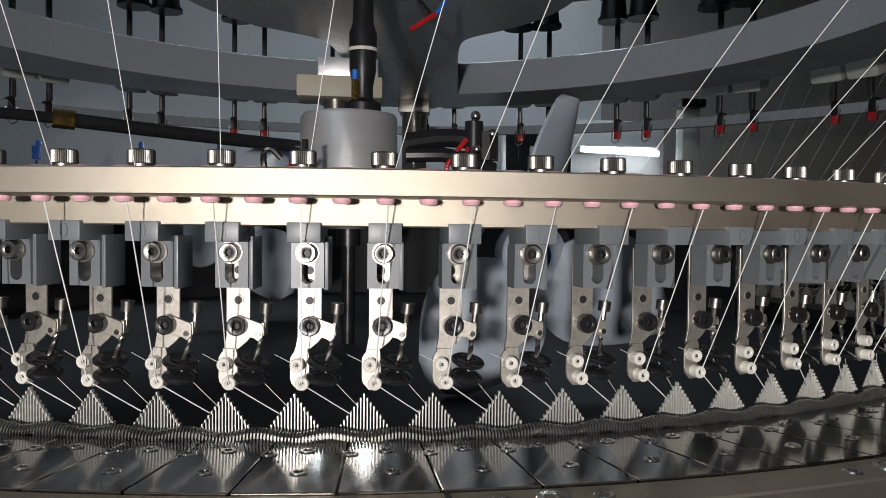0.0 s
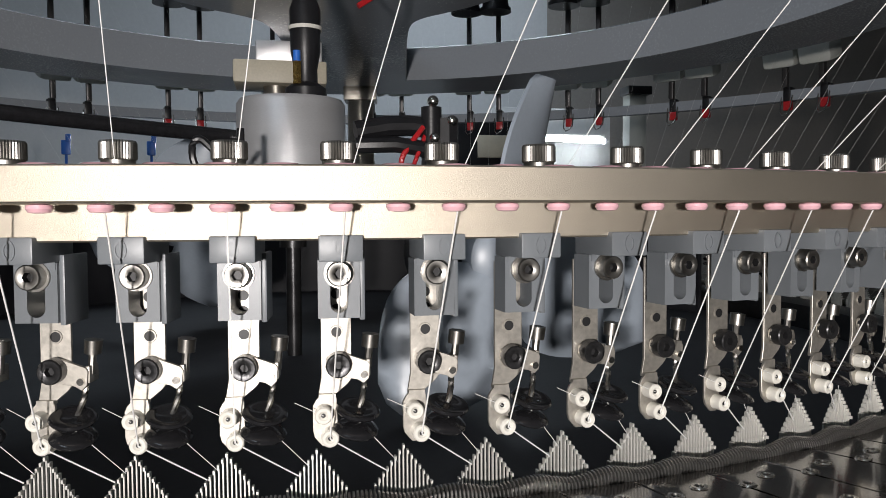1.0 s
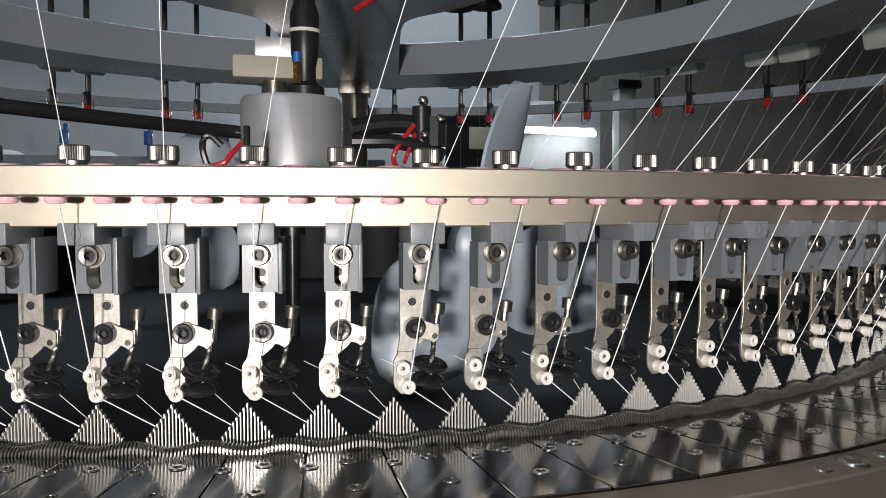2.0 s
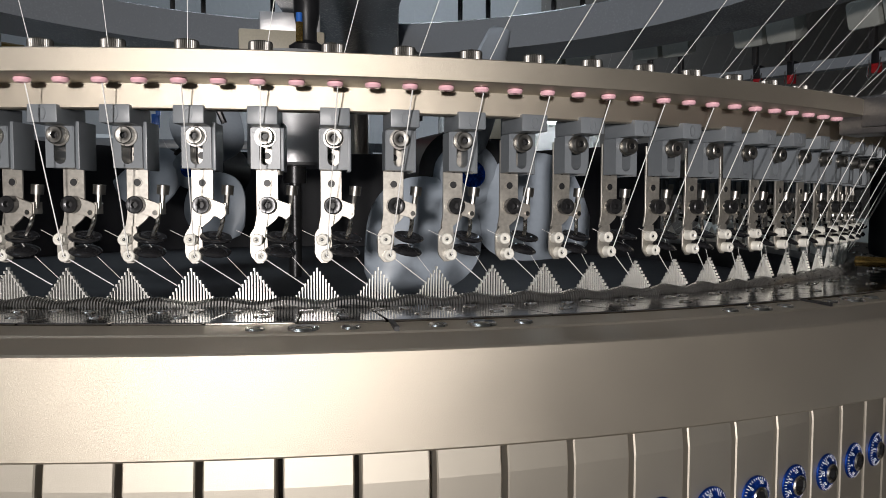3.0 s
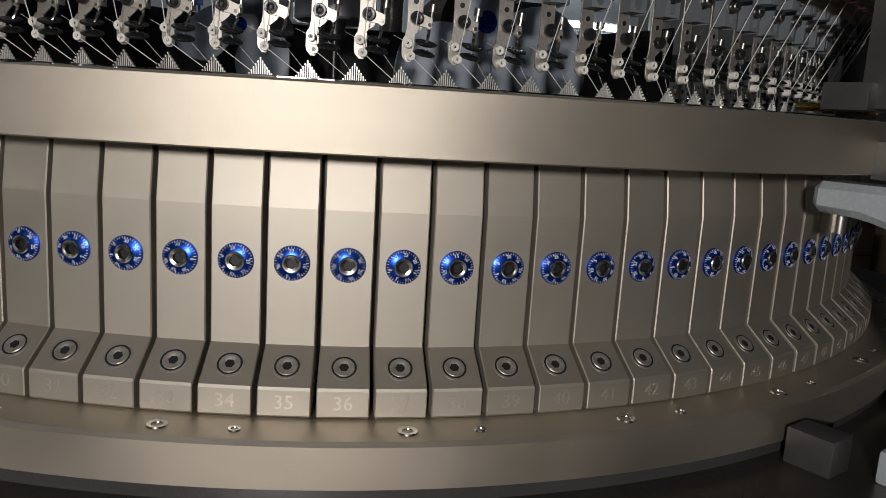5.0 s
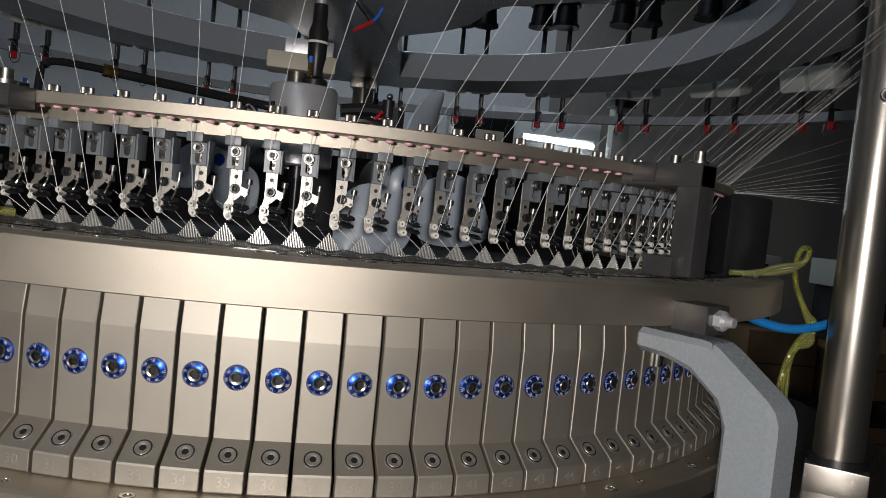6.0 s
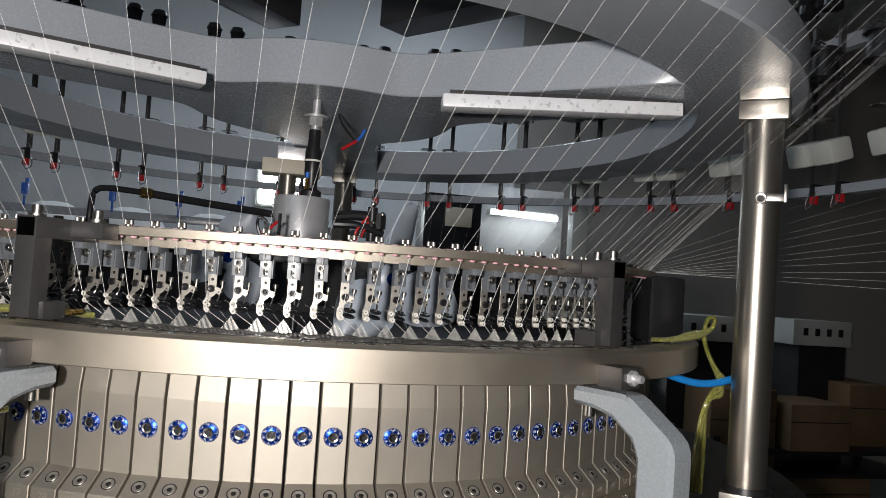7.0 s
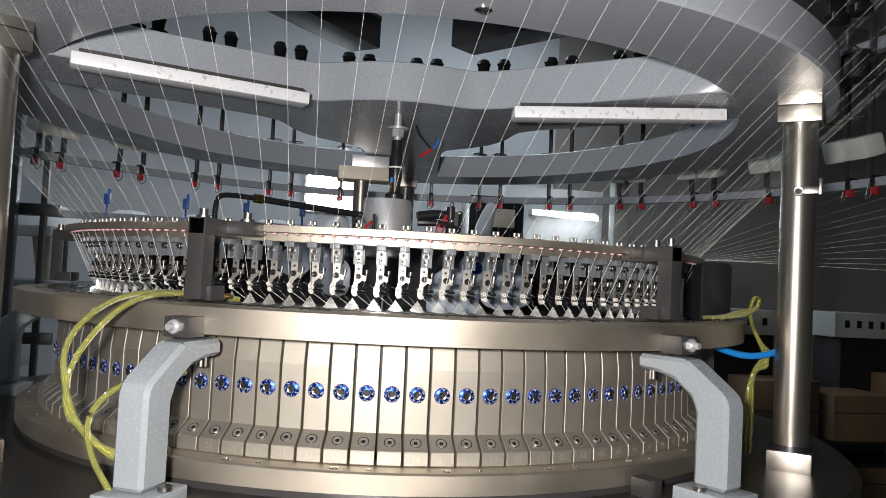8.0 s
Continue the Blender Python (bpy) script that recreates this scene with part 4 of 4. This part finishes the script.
def feeder():
    root = thing("yarn_feeder", "yarn feeder with black wheel, steel disc and red stop tab", "yarn feeder", "yarn feeders on the outer rail")
    part("body", Box((0, -0.938, 0.525), (0.009, 0.012, 0.30), 0.002), BRACKET, root)
    bm = bmesh.new()
    rod(bm, (0, -0.900, 0.565), (0, -0.900, 0.605), 0.026, 0.022, 24)
    rod(bm, (0, -0.900, 0.605), (0, -0.900, 0.612), 0.030, seg=24)
    rod(bm, (0, -0.900, 0.558), (0, -0.900, 0.565), 0.030, seg=24)
    part("wheel", bm, BLACK, root, "black yarn wheel")
    bm = bmesh.new()
    rod(bm, (0, -0.905, 0.690), (0, -0.905, 0.705), 0.024, seg=24)
    rod(bm, (0, -0.905, 0.705), (0, -0.905, 0.735), 0.014, 0.018, 20)
    part("pulley", bm, BLACKGLOSS, root)
    bm = bmesh.new()
    rod(bm, (0, -0.905, 0.735), (0, -0.905, 0.748), 0.020, 0.014, 20)
    part("pulley_cap", bm, DARKSTEEL, root)
    bm = bmesh.new()
    box(bm, (0, -0.925, 0.430), (0.052, 0.050, 0.044), 0.008, m=Matrix.Translation((0, -0.925, 0.43)) @ pose(0, 0, 0, -18, 0, 0) @ Matrix.Translation((0, 0.925, -0.43)))
    part("white_cover", bm, CABINET, root, "white plastic cover")
    bm = bmesh.new()
    lathe(bm, [(0.004, 0.0), (0.020, 0.002), (0.021, 0.004), (0.004, 0.006)], 24, m=Matrix.Translation((0, -0.905, 0.480)))
    part("steel_disc", bm, STEEL, root)
    bm = bmesh.new()
    box(bm, (0, -0.950, 0.347), (0.013, 0.010, 0.018), 0.002)
    part("red_tab", bm, RED, root, "red stop tab")
    bm = bmesh.new()
    tube(bm, [(-0.009, -0.945, 0.362), (-0.009, -0.935, 0.335), (0.008, -0.935, 0.326), (0.009, -0.945, 0.360)], 0.0012, 6, 1)
    part("wire_loop", bm, STEEL, root)
    bm = bmesh.new()
    tube(bm, [(0.0, -0.935, 0.60), (0.01, -0.89, 0.64), (0.012, -0.87, 0.60)], 0.0020, 6, 2)
    part("wire_guide", bm, STEEL, root)
    bm = bmesh.new()
    box(bm, (0.0, -0.955, 0.365), (0.012, 0.024, 0.024), 0.002)
    part("clamp", bm, BLACK, root)
    return root


unit = feeder()
unit.matrix_world = at(40.0, 0, Z - 0.015)
for k in range(1, 48):
    deg = 40.0 + 6.0 * k + (1.2 if k % 2 else -1.2)
    copy_thing(unit, at(deg, 0, Z - 0.015))

# black beams over the spokes
for x, y, deg in ((-0.063, -0.022, -40.0), (0.083, -0.071, 38.0)):
    beam = thing("creel_beam", "black square steel beam over the overhead ring", "beam", "creel beams", m=Matrix.Translation((x, y, Z)) @ Matrix.Rotation(radians(deg), 4, "Z"))
    part("tube", Box((0, -0.44, 0.4925), (0.055, 0.88, 0.045), 0.002), SHADOWBEAM, beam)
    part("end_plate", Box((0, -0.02, 0.519), (0.05, 0.05, 0.008), 0.001), STEEL, beam)

# ---- hoses by the arms ----
def hose(name, label, points, r, mat, group=""):
    return tagged(part(name, tube(bmesh.new(), points, r, 10, 3), mat), label, "hose", group)


for s in range(2):
    d = 0.016 * s
    hose("oil_hose", "clear yellow oil hose looping over the ring", [P(-31 + 3 * s, 0.440, Z + 0.083), P(-33 + 2 * s, 0.50, Z + 0.090), P(-34.5 + 2 * s, 0.56, Z + 0.083), P(-35 + s, 0.605, Z + 0.045 - d), P(-34, 0.608, Z + 0.0 - d), P(-32, 0.605, Z - 0.036 + 0.4 * d), P(-29.5, 0.59, Z - 0.052 - 0.5 * d), P(-27, 0.555, Z - 0.050)], 0.0029, HOSE, "oil hoses by the grey arm")
hose("oil_hose", "clear yellow oil hose looping down beside the arm", [P(-27.5, 0.53, Z + 0.016), P(-30, 0.585, Z + 0.012), P(-31.8, 0.605, Z - 0.016), P(-31.2, 0.605, Z - 0.050), P(-29.0, 0.60, Z - 0.083)], 0.0028, HOSE, "oil hoses by the grey arm")
for s, dx in enumerate((0.0, 0.012, 0.024)):
    hose("oil_hose", "clear yellow oil hose hanging behind the post", [(0.356 + dx, -0.335, Z + 0.084), (0.406, -0.33, Z + 0.086 + 0.004 * s), (0.435, -0.325, Z + 0.096), (0.441, -0.325, Z + 0.112), (0.429, -0.325, Z + 0.112), (0.425, -0.325, Z + 0.085), (0.443, -0.325, Z + 0.052), (0.458, -0.325, Z + 0.043 - 0.01 * s), (0.435, -0.32, Z + 0.020), (0.425 + dx * 0.5, -0.32, Z - 0.040), (0.423 + dx * 0.5, -0.32, Z - 0.088)], 0.0026, HOSE, "oil hoses by the post")
hose("air_hose", "bright blue air hose bowed beside the post", [(0.363, -0.335, Z + 0.052), (0.396, -0.33, Z + 0.041), (0.426, -0.33, Z + 0.036), (0.466, -0.325, Z + 0.042), (0.511, -0.31, Z + 0.06)], 0.0042, BLUEHOSE)
for deg in (33.0, -31.0, -28.0):
    fit_ = thing("brass_connector", "brass hose connector on the ring's top", "connector", "brass connectors", m=at(deg, 0, Z))
    bm = bmesh.new()
    rod(bm, (0, -0.470, 0.0865), (0, -0.500, 0.0865), 0.0036, seg=6)
    rod(bm, (0, -0.455, 0.0865), (0, -0.470, 0.0865), 0.0026, seg=12)
    part("connector_body", bm, BRASS, fit_)
gear = thing("drive_box", "black drive housing behind the bracket", "drive box")
part("housing", Box((0.399, -0.265, Z + 0.117), (0.046, 0.05, 0.078), 0.006), BLACK, gear)

# ---- the far side of the hall ----
def wall_tube(c, length):
    root = thing("tube_lamp", "lit fluorescent tube lamp on a pale panel", "lamp")
    bm = bmesh.new()
    rod(bm, (c[0] - length / 2, c[1], c[2]), (c[0] + length / 2, c[1], c[2] - 0.012), 0.012, seg=16)
    part("tube", bm, TUBE, root)
    part("fitting", Box((c[0], c[1] + 0.045, c[2] + 0.002), (length * 1.05, 0.07, 0.03), 0.003), CABINET, root)
    return root


wall_tube((1.174, 2.50, Z + 0.482), 0.34)
panel = thing("pale_panel", "pale blue-grey machine panel behind the lamp", "panel")
part("sheet", Box((1.135, 2.60, 0.81), (0.54, 0.04, 1.62), 0.004), WALL, panel)
mast = thing("white_mast", "white square mast beside the lamp", "mast")
part("shaft", Box((1.270, 2.06, 0.80), (0.068, 0.06, 1.60), 0.003), CABINET, mast)
part("cap", Box((1.270, 2.05, 1.612), (0.095, 0.08, 0.03), 0.003), BLACK, mast)
cab = thing("control_cabinet", "dark control cabinet with a cream screen panel", "cabinet")
part("body", Box((0.761, 2.40, 0.763), (0.27, 0.18, 1.53), 0.006), BLACK, cab)
part("screen", Box((0.786, 2.305, Z + 0.423), (0.125, 0.012, 0.088), 0.002), BEIGE, cab, "cream panel")
for x0, x1, zb, zt in ((1.68, 2.06, 0.935, 1.050), (2.352, 2.671, 0.939, 1.058)):
    desk = thing("switch_cabinet", "cream switch cabinet with dark sockets", "cabinet", "switch cabinets")
    part("panel", Box(((x0 + x1) / 2, 2.10, (zb + zt) / 2), (x1 - x0, 0.2, zt - zb), 0.006), CABINET, desk)
    part("lower_body", Box(((x0 + x1) / 2 + 0.02, 2.12, zb / 2), (x1 - x0 - 0.06, 0.2, zb), 0.006), SHADOWBEAM, desk)
    for i in range(4):
        part("socket", Box((x0 + (x1 - x0) * (0.2 + 0.2 * i), 1.998, (zb + zt) / 2 + 0.005), (0.022, 0.008, 0.035), 0.001), BLACK, desk)
for i, (x, yy, z0, w, h) in enumerate(((2.325, 1.9, 0.50, 0.30, 0.20), (2.44, 1.95, 0.16, 0.40, 0.23), (1.98, 1.95, 0.40, 0.32, 0.35), (2.68, 2.02, 0.50, 0.22, 0.28))):
    carton = thing("carton", "brown cardboard carton stacked by the wall", "box", "cartons")
    part("box_body", Box((x, yy, z0 + h / 2), (w, 0.28, h), 0.004), CARDBOARD, carton)
    part("flap_seam", Box((x, yy - 0.1408, z0 + h * 0.62), (w * 0.98, 0.001, 0.004)), GROOVE, carton)
shelf = thing("stacking_shelf", "dark steel shelf under the cartons", "shelf")
for z in (0.15, 0.39, 0.49):
    part("board", Box((2.34, 1.96, z), (1.04, 0.36, 0.02), 0.002), SHADOWBEAM, shelf)
for x in (1.84, 2.84):
    for yy in (1.80, 2.12):
        part("upright", Box((x, yy, 0.275), (0.03, 0.03, 0.55), 0.002), SHADOWBEAM, shelf)

# cone stand with blue clips behind the machine
stand = thing("cone_stand", "grey cone stand with blue yarn clips", "stand")
part("rail", Box((-0.42, 1.22, Z + 0.254), (1.30, 0.025, 0.022), 0.002), RINGPAINT, stand)
for x in (-1.02, 0.18):
    part("leg", Box((x, 1.22, (Z + 0.244) / 2), (0.03, 0.03, Z + 0.244), 0.002), RINGPAINT, stand)
for x in (-0.722, -0.496, -0.318, -0.148):
    bm = bmesh.new()
    rod(bm, (x, 1.20, Z + 0.259), (x, 1.20, Z + 0.294), 0.003, seg=8)
    box(bm, (x, 1.20, Z + 0.306), (0.018, 0.014, 0.032), 0.003)
    box(bm, (x + 0.006, 1.196, Z + 0.326), (0.010, 0.012, 0.018), 0.002)
    part("blue_clip", bm, BLUEPLASTIC, stand, "blue plastic clip")
for i, x in enumerate((-0.94, -0.70, -0.48, -0.24, 0.00)):
    cone = thing("yarn_cone", "large white yarn cone on the stand", "yarn cone", "yarn cones")
    bm = bmesh.new()
    lathe(bm, [(0.0, 0.0), (0.105, 0.0), (0.112, 0.03), (0.085, 0.075), (0.04, 0.098), (0.0, 0.102)], 32, m=Matrix.Translation((x, 1.42, Z + 0.189)), close=False)
    part("winding", bm, CONE, cone)
    bm = bmesh.new()
    rod(bm, (x, 1.42, Z + 0.054), (x, 1.42, Z + 0.189), 0.03, 0.05, 20)
    part("core", bm, BEIGE, cone)
part("cone_board", Box((-0.47, 1.42, Z + 0.042), (1.30, 0.26, 0.02), 0.002), RINGPAINT, stand)

# neighbouring machine's frame and the bright window
frame_ = thing("neighbour_frame", "dark steel frame of the next knitting machine", "machine frame")
for x, y, w in ((-0.88, 0.90, 0.030), (-0.81, 0.93, 0.016), (-1.32, 0.95, 0.040)):
    part("upright", Box((x, y, 0.90), (w, w, 1.80), 0.002), BRACKET, frame_)
for z in (0.39, 0.91, 1.245):
    part("cross_bar", Box((-1.08, 0.93, z), (0.62, 0.022, 0.030), 0.002), BRACKET, frame_)
part("drive_cover", Box((-1.02, 1.02, 0.62), (0.40, 0.16, 0.34), 0.02), BLACK, frame_)
part("cream_cover", Box((-0.93, 0.99, 0.88), (0.16, 0.10, 0.10), 0.012), CABINET, frame_)
win = tagged(new("window_1"), "bright daylit window in the far wall", "window", kind="structure")
part("pane", Box((0.005, 3.385, Z + 0.600), (0.27, 0.01, 0.20)), TUBE, win)
part("window_frame", Box((0.005, 3.394, Z + 0.600), (0.31, 0.012, 0.24), 0.002), CABINET, win)
